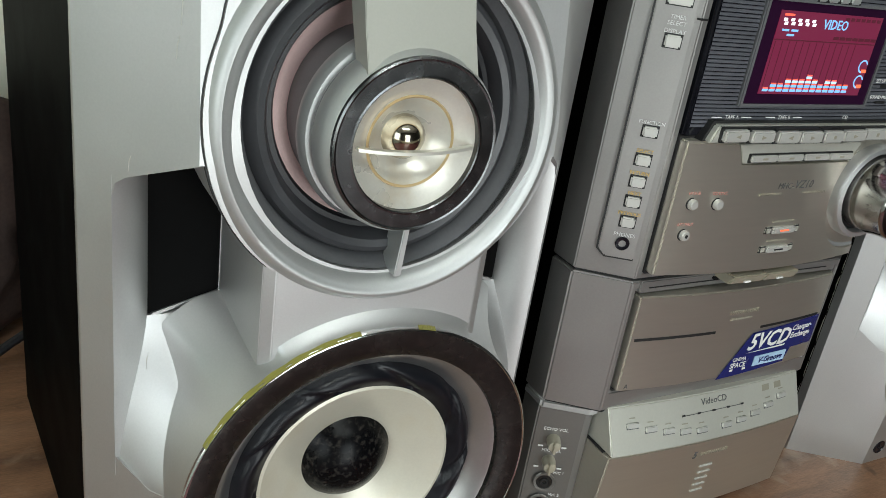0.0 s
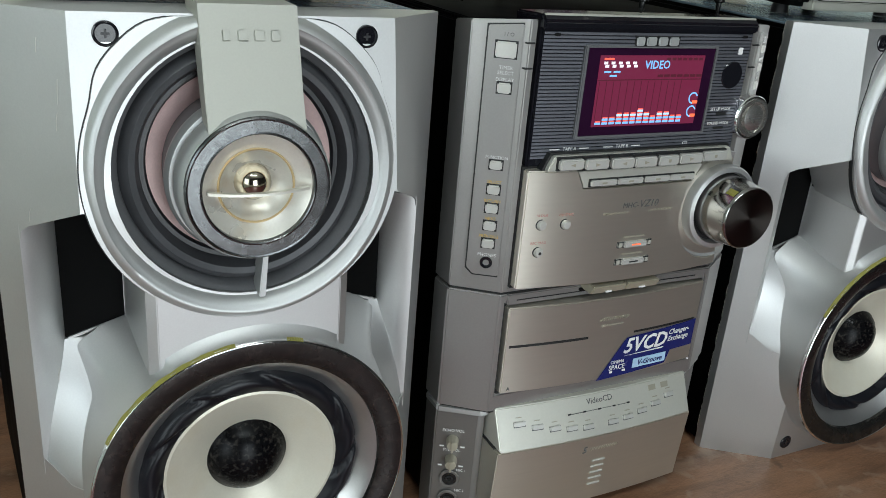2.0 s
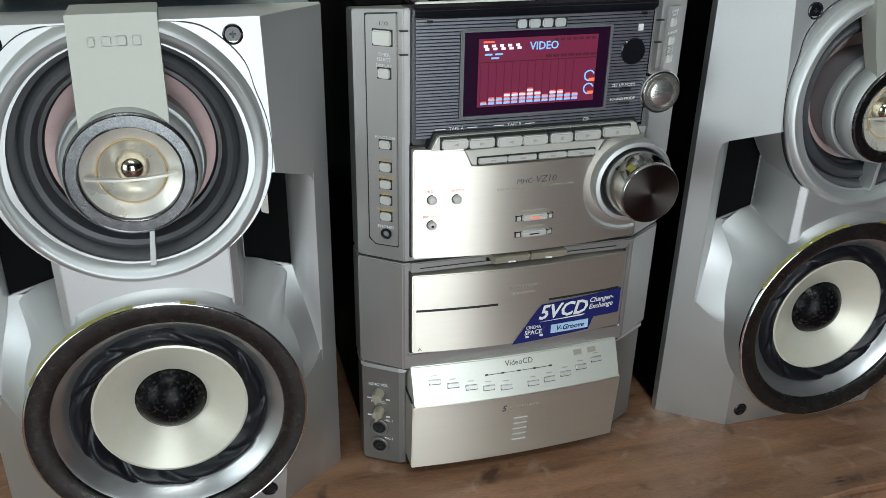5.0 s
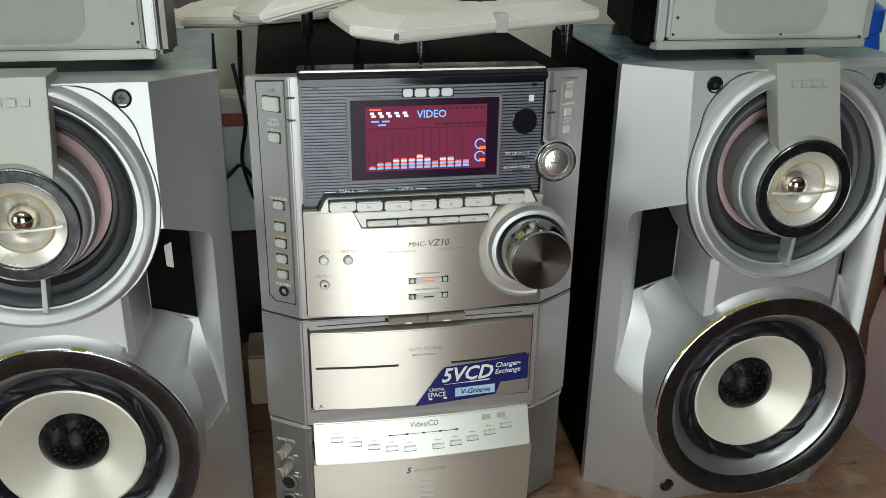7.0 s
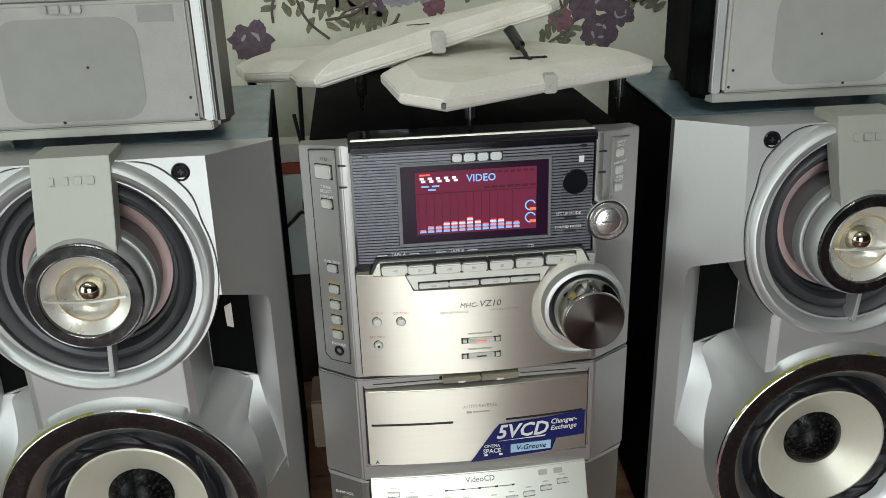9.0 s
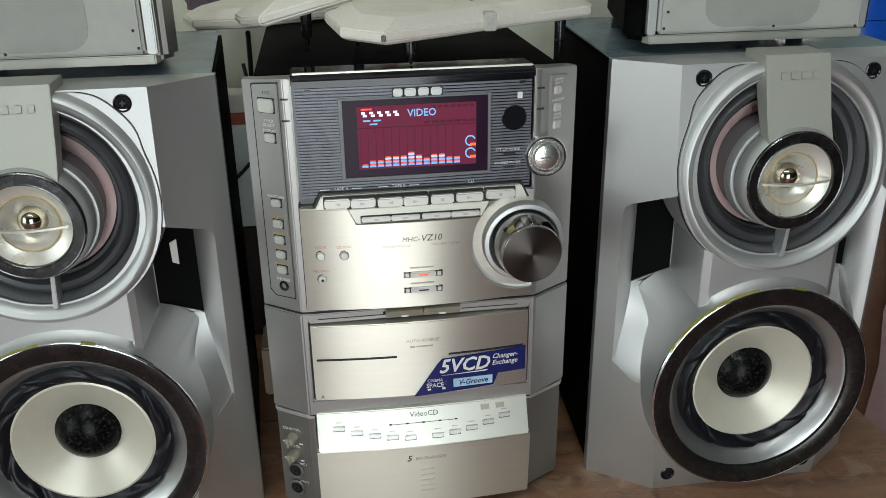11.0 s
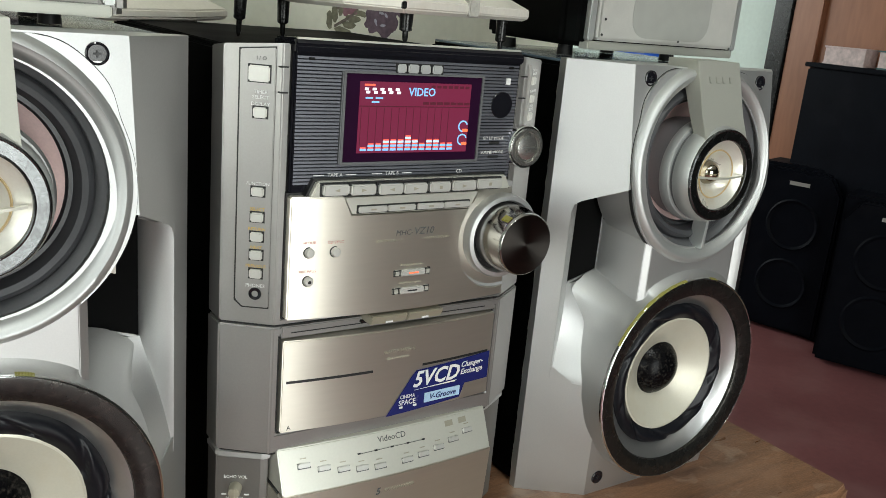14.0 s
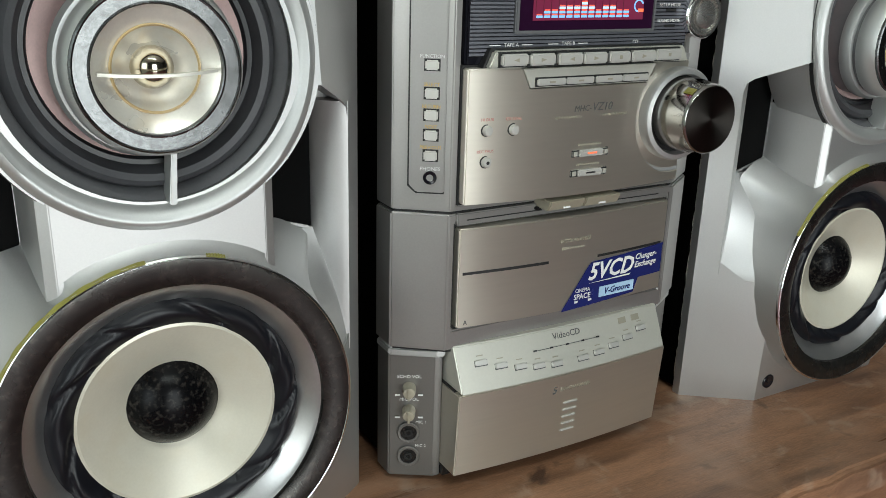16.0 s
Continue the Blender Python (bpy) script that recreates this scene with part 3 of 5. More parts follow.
    part("mid_surround", tilted(lathe([(0.0718, 0.005), (0.0695, -0.0005), (0.0665, -0.0025), (0.063, -0.0015), (0.0605, 0.003), (0.0595, 0.008)], 0, MID, 80), 0.08, 0.0015), ROLL, s, "black rubber roll surround")
    part("mid_edge", tilted(lathe([(0.0597, 0.0075), (0.057, 0.0075), (0.0555, 0.010)], 0, MID, 80), 0.08, 0.0015), RUBBER, s)
    part("mid_cone", tilted(lathe([(0.056, 0.0095), (0.049, 0.017), (0.036, 0.029), (0.02, 0.032)], 0, MID, 80), 0.08, 0.0015), PINK, s, "dusty pink paper cone")
    # tweeter pod in front
    tz, pod = MID - 0.005, 0.0065
    part("pod_stem", placed(lathe([(0.044, 0.026), (0.0455, 0.012), (0.0455, -0.006), (0.044, -0.007)], 0, tz, 72), 0, pod, 0), GREYRING, s)
    part("pod_ring", placed(lathe([(0.0440, -0.006), (0.0478, -0.0065), (0.0482, -0.011), (0.0462, -0.0155), (0.0432, -0.016)], 0, tz, 72), 0, pod, 0), SILVER_L, s)
    part("pod_groove", placed(lathe([(0.0435, -0.0155), (0.0425, -0.0195)], 0, tz, 72), 0, pod, 0), GREYRING, s)
    part("pod_shell", placed(lathe([(0.0425, -0.019), (0.0448, -0.0195), (0.045, -0.025), (0.0435, -0.033), (0.0415, -0.0355)], 0, tz, 72), 0, pod, 0), SILVER_L, s)
    part("tweeter_ring", placed(lathe([(0.0418, -0.0352), (0.0416, -0.0370), (0.0407, -0.0377), (0.0399, -0.0374), (0.0335, -0.0374), (0.0326, -0.0377), (0.032, -0.0372), (0.0318, -0.034)], 0, tz, 72), 0, pod, 0), MIRRORRING, s, "speckled smoky chrome ring", angle=9)
    part("tweeter_dish", placed(lathe([(0.0322, -0.0345), (0.028, -0.0318), (0.0226, -0.0295), (0.0217, -0.0305), (0.0206, -0.029), (0.015, -0.0235), (0.011, -0.0205)], 0, tz, 72), 0, pod, 0), DISH, s, "pearly cream tweeter dish")
    part("gold_line", placed(lathe([(0.0226, -0.0300), (0.0219, -0.0311), (0.0211, -0.0300)], 0, tz, 72), 0, pod, 0), GOLD, s)
    part("tweeter_dome", placed(lathe([(0.0, -0.0312), (0.004, -0.0304), (0.0075, -0.0282), (0.0102, -0.0245), (0.0112, -0.020)], 0, tz, 32), 0, pod, 0), BULLET, s, "bronze mirror bullet")
    bar = bmesh.new()
    rows = []
    for i in range(17):
        x = -0.0292 + 0.0584 * i / 16
        zc = tz - 0.0022 + 0.0012 * (x / 0.027) ** 2
        yc = -0.0365 - 0.003 * (1 - (x / 0.0292) ** 2)
        rows.append([bar.verts.new((x, yc + dy, zc + dz)) for dy, dz in ((-0.0012, -0.0008), (-0.0012, 0.0008), (0.0022, 0.0008), (0.0022, -0.0008))])
    for p, q in zip(rows, rows[1:]):
        for k in range(4):
            bar.faces.new((p[k], p[(k + 1) % 4], q[(k + 1) % 4], q[k]))
    bar.faces.new(rows[0])
    bar.faces.new(rows[-1][::-1])
    part("crossbar", placed(bar, 0, pod, 0), ALU_L, s)
    part("spoke", prism([(0.0055, tz - 0.042), (0.0085, tz - 0.042), (0.0065, MID - 0.0775), (0.0025, MID - 0.0775)], "y", -0.0195, -0.003, 0.0006), SILVER_L, s)
    blade = part("blade", placed(bevel(carved(prism([(0.022, 0.4205), (-0.013, 0.4205), (-0.0275, 0.374), (-0.0385, 0.348), (-0.036, 0.338), (-0.026, 0.345), (-0.012, 0.374), (0.0, 0.402), (0.022, 0.408)], "x", -0.0275, 0.0275), [drum(0.0422, tz)]), 0.001), 0, pod, 0), BLADE, s, "folded silver bracket carrying an embossed maker's mark")
    for k, w in enumerate((0.0062, 0.0078, 0.0078, 0.0072)):
        part("raised_mark", placed(block(-w / 2 + 0.0008, w / 2 - 0.0008, -0.0006, 0.0006, -0.0033, 0.0033, 0.0006), -0.0135 + 0.0091 * k, -0.0181 + pod, 0.4045, 0, -17.3), BLADE, blade)
    return s


left_speaker = big_speaker()
right_speaker = copy_thing(left_speaker, pose(0.3105, -0.013, 0))
tagged(right_speaker, "large silver two-way loudspeaker beside the table's open end")
cabinet(left_speaker, -0.1545, 0.1215)
cabinet(right_speaker, -0.1195, 0.1485)
# pale plate painted in for light background showing through the port
part("port_see_through", prism([(0.0905, 0.254), (0.0850, 0.256), (0.0845, 0.274), (0.0905, 0.277)], "y", 0.0410, 0.0424, 0.0004), PALE, left_speaker, "pale patch for the light background seen through the port")
for k, (f, z, l, lean) in enumerate(((0.12, 0.372, 0.007, 60), (0.16, 0.356, 0.005, 100), (0.88, 0.385, 0.006, 20), (0.3, 0.395, 0.004, 75), (0.55, 0.30, 0.004, 110), (0.4, 0.20, 0.005, 95), (0.7, 0.06, 0.006, 80))):
    part("scuff", placed(prism([(-0.0003, -l), (0.00025, 0.3 * l), (0.000012 * lean, l), (-0.0002, 0.2 * l)], "y", -0.0004, 0.0), -FW - f * (HW - FW), f * (CD - 0.004) + (1 - f) * face_y(z), z, -48), KEY, left_speaker)


def small_speaker(x, sg):
    s = thing("surround_speaker", (x, 0.045, 0.412), "small grey surround loudspeaker with cloth grille lying on the big one", "loudspeaker", "small loudspeakers on top")
    z0, z1 = 0.009, 0.118
    part("body", prism([(-0.104, 0.004), (0.104, 0.004), (0.112, 0.02), (0.07, 0.19), (-0.07, 0.19), (-0.112, 0.02)], "z", z0 + 0.002, z1, 0.004), FRAME_DK if sg > 0 else BLACK, s, "dark tapered body")
    part("bottom_rim", prism([(-0.0968, -0.001), (0.0968, -0.001), (0.100, 0.010), (-0.100, 0.010)], "z", z0, z0 + 0.0075, 0.001), BLADE, s)
    part("top_rim", prism([(-0.100, -0.001), (0.100, -0.001), (0.106, 0.012), (-0.106, 0.012)], "z", z1 - 0.008, z1 + 0.002, 0.002), FRAME, s)
    for k in (-1, 1):
        xa, xb = sorted((k * 0.0915, k * 0.0990))
        part("side_rim", block(xa, xb, -0.002, 0.012, z0 + 0.0078, z1 - 0.0082, 0.001), SILVER_L, s)
    part("grille", block(-0.0905, 0.0905, -0.005, 0.006, z0 + 0.0085, z1 - 0.009, 0.0025), GRILLE, s, "grey cloth grille")
    pts = []
    for qx, qz, a0 in ((1, 1, 0), (-1, 1, 90), (-1, -1, 180), (1, -1, 270)):
        for k in range(5):
            a = radians(a0 + 22.5 * k)
            pts.append((-sg * 0.0 + qx * 0.033 + 0.018 * math.cos(a), 0.060 + qz * 0.021 + 0.017 * math.sin(a)))
    part("driver_patch", prism(pts, "y", -0.0054, -0.0048), GRILLE_DK, s, "darker rounded patch of cloth over the driver")
    part("tweeter_patch", block(sg * 0.066 - 0.013, sg * 0.066 + 0.013, -0.0054, -0.0048, 0.093, 0.105), GRILLE_DK, s)
    for k, w in enumerate((0.0052, 0.0066, 0.0066, 0.006)):
        part("maker_mark", block(-0.0115 + 0.0078 * k - w / 2, -0.0115 + 0.0078 * k + w / 2, -0.0078, -0.005, 0.1015, 0.1075, 0.0007), FRAME if sg > 0 else STEEL, s)
    for px, pz in ((sg * 0.086, 0.0225), (sg * 0.0835, 0.036), (-sg * 0.012, 0.0215), (sg * 0.012, 0.062)):
        part("grille_peg_hole", lathe([(0, -0.0056), (0.0011, -0.0056), (0.0013, -0.0049)], px, pz, 10), BLACKINK, s)
    for fx in (-0.07, 0.07):
        for fy in (0.06, 0.15):
            bm = lathe([(0, 0), (0.008, 0), (0.007, 0.0095), (0, 0.0095)], 0, 0, 16)
            part("rubber_foot", placed(bm, fx, fy, 0, 0, 90), RUBBER, s)
    return s


small_speaker(-0.2905, 1)
small_speaker(0.3065, -1)

# ---- the stereo ----
TURNC = math.degrees(math.atan2(0.024, 0.036))


def chamfer(u, lift=0.0):
    """Place on the slanted flank of the stereo at distance u from its middle, and its turn."""
    sg = 1 if u > 0 else -1
    y = -0.002 + (abs(u) - 0.101) * 0.024 / 0.036
    a = radians(TURNC)
    return u + sg * lift * math.sin(a), y - lift * math.cos(a), sg * TURNC


def stereo():
    s = thing("stereo_system", (0.0045, 0.0, 0.0), "silver mini hi-fi stereo with lit display and large volume knob", "stereo")
    part("case", block(-0.1262, 0.129, 0.036, 0.36, 0.006, 0.4065, 0.002), BLACK, s, "black steel case")
    part("case_top", block(-0.1245, 0.127, 0.044, 0.355, 0.407, 0.4092, 0.0008), BLACK, s, "black steel lid")
    for x in (-0.1, 0.1):
        for y in (0.06, 0.32):
            part("foot", block(x - 0.012, x + 0.012, y - 0.012, y + 0.012, 0.0, 0.0058, 0.001), RUBBER, s)

    def flank(o, i, yo=0.022, yi=-0.002, back=0.046):
        return [(0.0042 - o, back), (0.0042 - o, yo), (-i, yi), (i, yi), (o, yo), (o, back)]
    # upper tier with a sloped top rim
    bm = prism(flank(0.137, 0.101), "z", 0.2165, 0.4155)
    slope = prism([(-0.01, 0.4155), (-0.01, 0.425), (0.06, 0.425), (0.06, 0.4065), (0.022, 0.411)], "x", -0.2, 0.2)
    recess = block(-0.0958, 0.0958, -0.05, 0.004, 0.2205, 0.43)
    part("upper_fascia", bevel(carved(bm, [slope, recess]), 0.0008), FRAME, s, "grey silver moulded upper front frame")
    part("middle_fascia", bevel(carved(prism(flank(0.1375, 0.1015), "z", 0.1135, 0.2145), [block(-0.0968, 0.0968, -0.05, 0.006, 0.1285, 0.2085)]), 0.0012), FRAME, s, "grey silver moulded middle frame")
    part("lower_fascia", carved(prism(flank(0.136, 0.1025, 0.026, 0.008), "z", 0.0045, 0.1065, 0.001), [block(-0.0975, 0.0975, -0.05, 0.018, 0.0, 0.2)]), FRAME_DK, s, "dark grey lower frame")
    part("lower_lip", carved(prism(flank(0.1370, 0.1030, 0.0236, 0.0040), "z", 0.1055, 0.1124, 0.0016, 2), [block(-0.0975, 0.0975, -0.05, 0.018, 0.0, 0.2)]), SILVER_L, s, "bright silver ledge", angle=60)
    for z in (0.2155, 0.1126):
        part("seam", prism(flank(0.1345, 0.0985, 0.0235, 0.0), "z", z - 0.0012, z + 0.0012), BLACKINK, s)

    # black display panel: gloss rim on top, fine horizontal ribs
    yb = -0.0045

    def ybl(x):
        return yb - 0.002 * (1 - (x / 0.095) ** 2)
    panel = part("display_panel", bowed(-0.0945, 0.0945, 0.3135, 0.4155, lambda x, z: ybl(x), 0.004, 20, 1, 0.0012), PIANO, s, "black display panel with fine ribs")
    part("gloss_rim", prism([(-0.0082, 0.4085), (-0.0086, 0.4145), (-0.004, 0.4185), (0.03, 0.4172), (0.03, 0.4095), (0.0, 0.4085)], "x", -0.0948, 0.0948, 0.0014), PIANO, s, "glossy black visor strip")
    part("visor_edge", block(-0.0930, 0.0930, -0.0056, -0.0030, 0.4176, 0.4190, 0.0004), ALU_L, s, "thin bright edge of the visor")
    ribs = bmesh.new()
    z = 0.3195
    while z < 0.4075:
        spans = [(-0.0925, 0.0925)]
        if 0.3335 < z + 0.001 < 0.3985:
            spans = [(-0.0925, -0.0602), (0.0598, 0.0925)]
        for a, b in spans:
            n = max(2, round((b - a) / 0.012))
            for i in range(n):
                xa, xb = a + (b - a) * i / n, a + (b - a) * (i + 1) / n
                v = [ribs.verts.new(p) for p in ((xa, ybl(xa) - 0.0001, z), (xb, ybl(xb) - 0.0001, z), (xb, ybl(xb) - 0.0008, z + 0.0003), (xa, ybl(xa) - 0.0008, z + 0.0003), (xb, ybl(xb) - 0.0008, z + 0.0018), (xa, ybl(xa) - 0.0008, z + 0.0018), (xb, ybl(xb) - 0.0001, z + 0.0021), (xa, ybl(xa) - 0.0001, z + 0.0021))]
                ribs.faces.new((v[0], v[1], v[2], v[3]))
                ribs.faces.new((v[3], v[2], v[4], v[5]))
                ribs.faces.new((v[5], v[4], v[6], v[7]))
        z += 0.00245
    part("ribs", ribs, RIBBED, panel, "fine grey horizontal ribs", angle=20)
    # display window
    part("window_bezel", carved(block(-0.0598, 0.0594, -0.0085, -0.004, 0.3330, 0.3990, 0.0008), [block(-0.0572, 0.0568, -0.02, 0.02, 0.3352, 0.3972)]), GREYRING, panel)
    part("display_glass", block(-0.0572, 0.0568, -0.0074, -0.0065, 0.3352, 0.3972), SCREEN_DK, panel, "dark violet display glass")
    scr = part("screen", block(-0.0462, 0.0475, -0.0078, -0.0075, 0.3415, 0.3920), SCREEN, panel, "crimson backlit screen")
    bits = [block(-0.0462, 0.0475, -0.00805, -0.0079, 0.3745, 0.3752)]
    for k in range(13):
        bits.append(block(-0.0445 + 0.0061 * k, -0.0441 + 0.0061 * k, -0.00805, -0.0079, 0.3465, 0.374))
    for k in range(7):
        bits.append(block(0.006 + 0.006 * k, 0.011 + 0.006 * k, -0.00805, -0.0079, 0.3765, 0.3785))
        bits.append(block(0.012 + 0.005 * k, 0.0155 + 0.005 * k, -0.00805, -0.0079, 0.3885, 0.3905))
    part("unlit_segment", joined(*bits), GRID, scr)
    heights = [1, 2, 2, 3, 3, 3, 4, 3, 2, 3, 3, 2, 2]
    blue, red, pale = [], [], []
    for k, hgt in enumerate(heights):
        for j in range(hgt):
            xa, za = -0.0437 + 0.0061 * k, 0.3432 + 0.0028 * j
            (blue if j < 2 else pale).append(block(xa, xa + 0.0048, -0.0082, -0.0079, za, za + 0.0015))
            red.append(block(xa + 0.0003, xa + 0.0045, -0.0082, -0.0079, za + 0.0017, za + 0.0025))
    for bar in blue:
        part("spectrum_bar", bar, CYAN, scr)
    for bar in pale:
        part("spectrum_segment", bar, PALEGLOW, scr)
    for bar in red:
        part("spectrum_peak", bar, REDGLOW, scr)
    for k in range(5):
        x = -0.0405 + 0.0062 * k
        part("disc_lamp", joined(placed(block(-0.0015, 0.0015, -0.0001, 0.0001, -0.0009, 0.0009), x - 0.0006, -0.0081, 0.3868), placed(block(-0.0015, 0.0015, -0.0001, 0.0001, -0.0009, 0.0009), x + 0.0006, -0.0081, 0.3846)), WHITEGLOW, scr)
    part("red_bar", block(-0.0428, -0.0345, -0.0082, -0.0079, 0.3890, 0.3903), REDGLOW, scr)
    part("cyan_bar", joined(block(-0.0415, -0.0358, -0.0082, -0.0079, 0.3800, 0.3812), block(-0.0335, -0.0278, -0.0082, -0.0079, 0.3800, 0.3812), block(-0.0365, -0.0305, -0.0082, -0.0079, 0.3772, 0.3784)), CYAN, scr)
    words("display_text", "VIDEO", 0.0082, 0.0045, -0.0081, 0.3852, CYAN, scr, wide=0.95, bold=0.0001)
    for zc in (0.3608, 0.3508):
        g = bmesh.new()
        prev = None
        for i in range(21):
            a = radians(20 + 270 * i / 20)
            q = [g.verts.new((0.0428 + r * math.cos(a), -0.0082, zc + r * math.sin(a))) for r in (0.0033, 0.0044)]
            if prev:
                g.faces.new((prev[0], q[0], q[1], prev[1]))
            prev = q
        part("level_arc", g, CYAN, scr)
        part("level_lamp", block(0.0425, 0.0472, -0.0083, -0.0079, zc - 0.0042, zc - 0.0020), ORANGEGLOW, scr)
    # marks and windows on the black panel
    for w, o in ((0.0080, -0.0148), (0.0096, -0.0052), (0.0090, 0.0050), (0.0092, 0.0150)):
        part("mark_shadow", block(0.001 + o - w / 2 - 0.0007, 0.001 + o + w / 2 + 0.0007, -0.0078, -0.006, 0.3978, 0.4056), BLACKINK, panel)
        part("maker_mark", block(0.001 + o - w / 2 + 0.0004, 0.001 + o + w / 2 - 0.0004, -0.0090, -0.006, 0.3986, 0.4048, 0.0009), SILVER_L, panel, "silver raised maker's mark block")
    part("remote_sensor", lathe([(0.0, -0.0068), (0.0095, -0.0068), (0.0102, -0.0062), (0.0102, -0.004)], 0.0785, 0.3770, 40), PIANO, panel, "round black remote sensor")
    part("square_badge", block(0.0808, 0.0848, -0.0064, -0.005, 0.3925, 0.3975), WHITEINK, panel)
    for x in (-0.0825, 0.0845):
        part("visor_catch", block(x - 0.0022, x + 0.0022, -0.0068, -0.005, 0.4045, 0.4064, 0.0003), STEEL, panel)
    for txt, zz in (("SET UP MODE", 0.3512), ("SOUND MODE", 0.3402)):
        words("lettering", txt, 0.0034, 0.0735, -0.0066, zz, WHITEINK, panel, wide=0.95)
        part("mode_slot", block(0.070, 0.080, -0.0068, -0.005, zz - 0.0045, zz - 0.0026, 0.0003), BLACKINK, panel)
    for txt, x, w in (("TAPE A", -0.0615, 0.0165), ("TAPE B", -0.0155, 0.0165), ("CD", 0.0435, 0.0)):
        words("lettering", txt, 0.0036, x, -0.0072, 0.3262, WHITEINK, panel)
        for sgn in (-1, 1):
            if w:
                a, b = sorted((x + sgn * 0.0085, x + sgn * w))
                part("rule_line", block(a, b, -0.0074, -0.0065, 0.3259, 0.3265), WHITEINK, panel)
    for x in (-0.0745, -0.0475, -0.0285, -0.0035, 0.0435):
        part("tape_slot", block(x - 0.0042, x + 0.0042, -0.0071, -0.006, 0.3222, 0.3238, 0.0003), BLACKINK, panel)

    # silver control panel below
    def ym(x, z=0):
        return -0.0105 - 0.0085 * (1 - (x / 0.0955) ** 2)
    cut2 = prism([(-0.0585, 0.3135), (-0.0515, 0.2985), (0.0510, 0.2985), (0.0585, 0.3135)], "y", -0.05, -0.0125)
    front = carved(bowed(-0.0955, 0.0955, 0.2225, 0.3125, ym, 0.002, 24, 1, 0.001), [cut2, prism([(0.0865 + 0.0445 * math.cos(a), 0.2735 + 0.0445 * math.sin(a)) for a in (2 * math.pi * i / 48 for i in range(48))], "y", -0.05, -0.009)])
    part("panel_gap", block(-0.0962, 0.0962, -0.004, 0.003, 0.2212, 0.3140), BLACKINK, s)
    part("recess_gap", prism([(-0.0592, 0.3140), (-0.0520, 0.2978), (0.0515, 0.2978), (0.0592, 0.3140)], "y", -0.0130, -0.006), BLACKINK, s)
    ctrl = part("control_panel", front, ALU, s, "brushed champagne metal control panel")
    part("key_shelf", prism([(-0.083, 0.3125), (-0.0775, 0.3235), (0.0835, 0.3235), (0.089, 0.3125)], "y", -0.0150, -0.004, 0.001), ALU_L, s)
    part("key_shadow", prism([(-0.0855, 0.3115), (-0.079, 0.3248), (0.085, 0.3248), (0.0915, 0.3115)], "y", -0.0105, -0.004), BLACKINK, s)
    edges = [(-0.0755, -0.0555), (-0.0550, -0.0355), (-0.0338, -0.0140), (-0.0135, 0.0062), (0.0085, 0.0268), (0.0290, 0.0508), (0.0535, 0.0775)]
    for k, (a, b) in enumerate(edges):
        yy = ym((a + b) / 2) - 0.0008
        # black plate draws the shadow line around each key
        part("key_gap_shade", block(a - 0.0009, b + 0.0009, yy - 0.0008, yy + 0.006, 0.3132, 0.3228, 0.0003), BLACKINK, s)
        part("transport_key", block(a, b, yy - 0.0042, yy + 0.006, 0.3143, 0.3218, 0.001), KEY, s, "pale silver transport key")
        if k in (0, 2):
            sym = prism([((a + b) / 2 - 0.002, 0.318), ((a + b) / 2 + 0.0022, 0.3193), ((a + b) / 2 + 0.0022, 0.3167)], "y", yy - 0.0044, yy - 0.0041)
        elif k in (1, 3, 5):
            sym = prism([((a + b) / 2 + 0.002, 0.318), ((a + b) / 2 - 0.0022, 0.3193), ((a + b) / 2 - 0.0022, 0.3167)], "y", yy - 0.0044, yy - 0.0041)
        else:
            sym = block((a + b) / 2 - 0.0012, (a + b) / 2 + 0.0012, yy - 0.0044, yy - 0.0041, 0.3168, 0.3192)
        part("key_symbol", sym, KEYTAN, s)
    for k in range(4):
        a = -0.0470 + 0.0237 * k + (0.0012 if k > 1 else 0)
        part("key_gap_shade", block(a - 0.0008, a + 0.0240, -0.0178, -0.012, 0.3000, 0.3060, 0.0002), BLACKINK, s)
        part("search_key", block(a, a + 0.0232, -0.0195, -0.012, 0.3008, 0.3052, 0.0007), KEY, s)
        part("key_symbol", block(a + 0.0095, a + 0.0137, -0.0197, -0.0194, 0.3024, 0.3036), KEYTAN, s)
    part("key_recess", prism([(-0.0572, 0.3118), (-0.0508, 0.2993), (0.0503, 0.2993), (0.0572, 0.3118)], "y", -0.0165, -0.012, 0.0004), ALU_L, s)
    words("lettering", "MHC-", 0.0058, -0.0082, ym(0) - 0.0002, 0.2838, GREYINK, ctrl, shear=0.15)
    words("lettering", "VZ10", 0.0078, 0.0085, ym(0) - 0.0002, 0.2843, GREYINK, ctrl, shear=0.2)
    words("lettering", "DISC EX-CHANGE/MINI HIFI COMPONENT SYSTEM", 0.0028, 0.0005, ym(0.02) - 0.0002, 0.2783, KEYTAN, ctrl)
    for x, z, txt in ((-0.0812, 0.2725, "HI DUB"), (-0.0622, 0.2725, "CD SYNC"), (-0.0812, 0.2515, "REC PAUSE")):
        yy = ym(x)
        part("round_button", lathe([(0.0, -0.0032), (0.0028, -0.003), (0.0035, -0.002), (0.0036, 0.002)], 0, 0, 24), KEY, s).location = (x, yy, z)
        part("button_gap", lathe([(0.0, -0.0001), (0.0042, -0.0001), (0.0042, 0.001)], 0, 0, 24), BLACKINK, s).location = (x, yy, z)
        words("lettering", txt, 0.0029, x, yy - 0.0004, z + 0.0072, REDINK, ctrl, rz=-3)
    part("record_dot", lathe([(0, -0.0004), (0.0012, -0.0003), (0.0012, 0.0005)], -0.0812, 0.2515, 14), BLACKINK, s).location = (0, ym(-0.0812) - 0.003, 0)
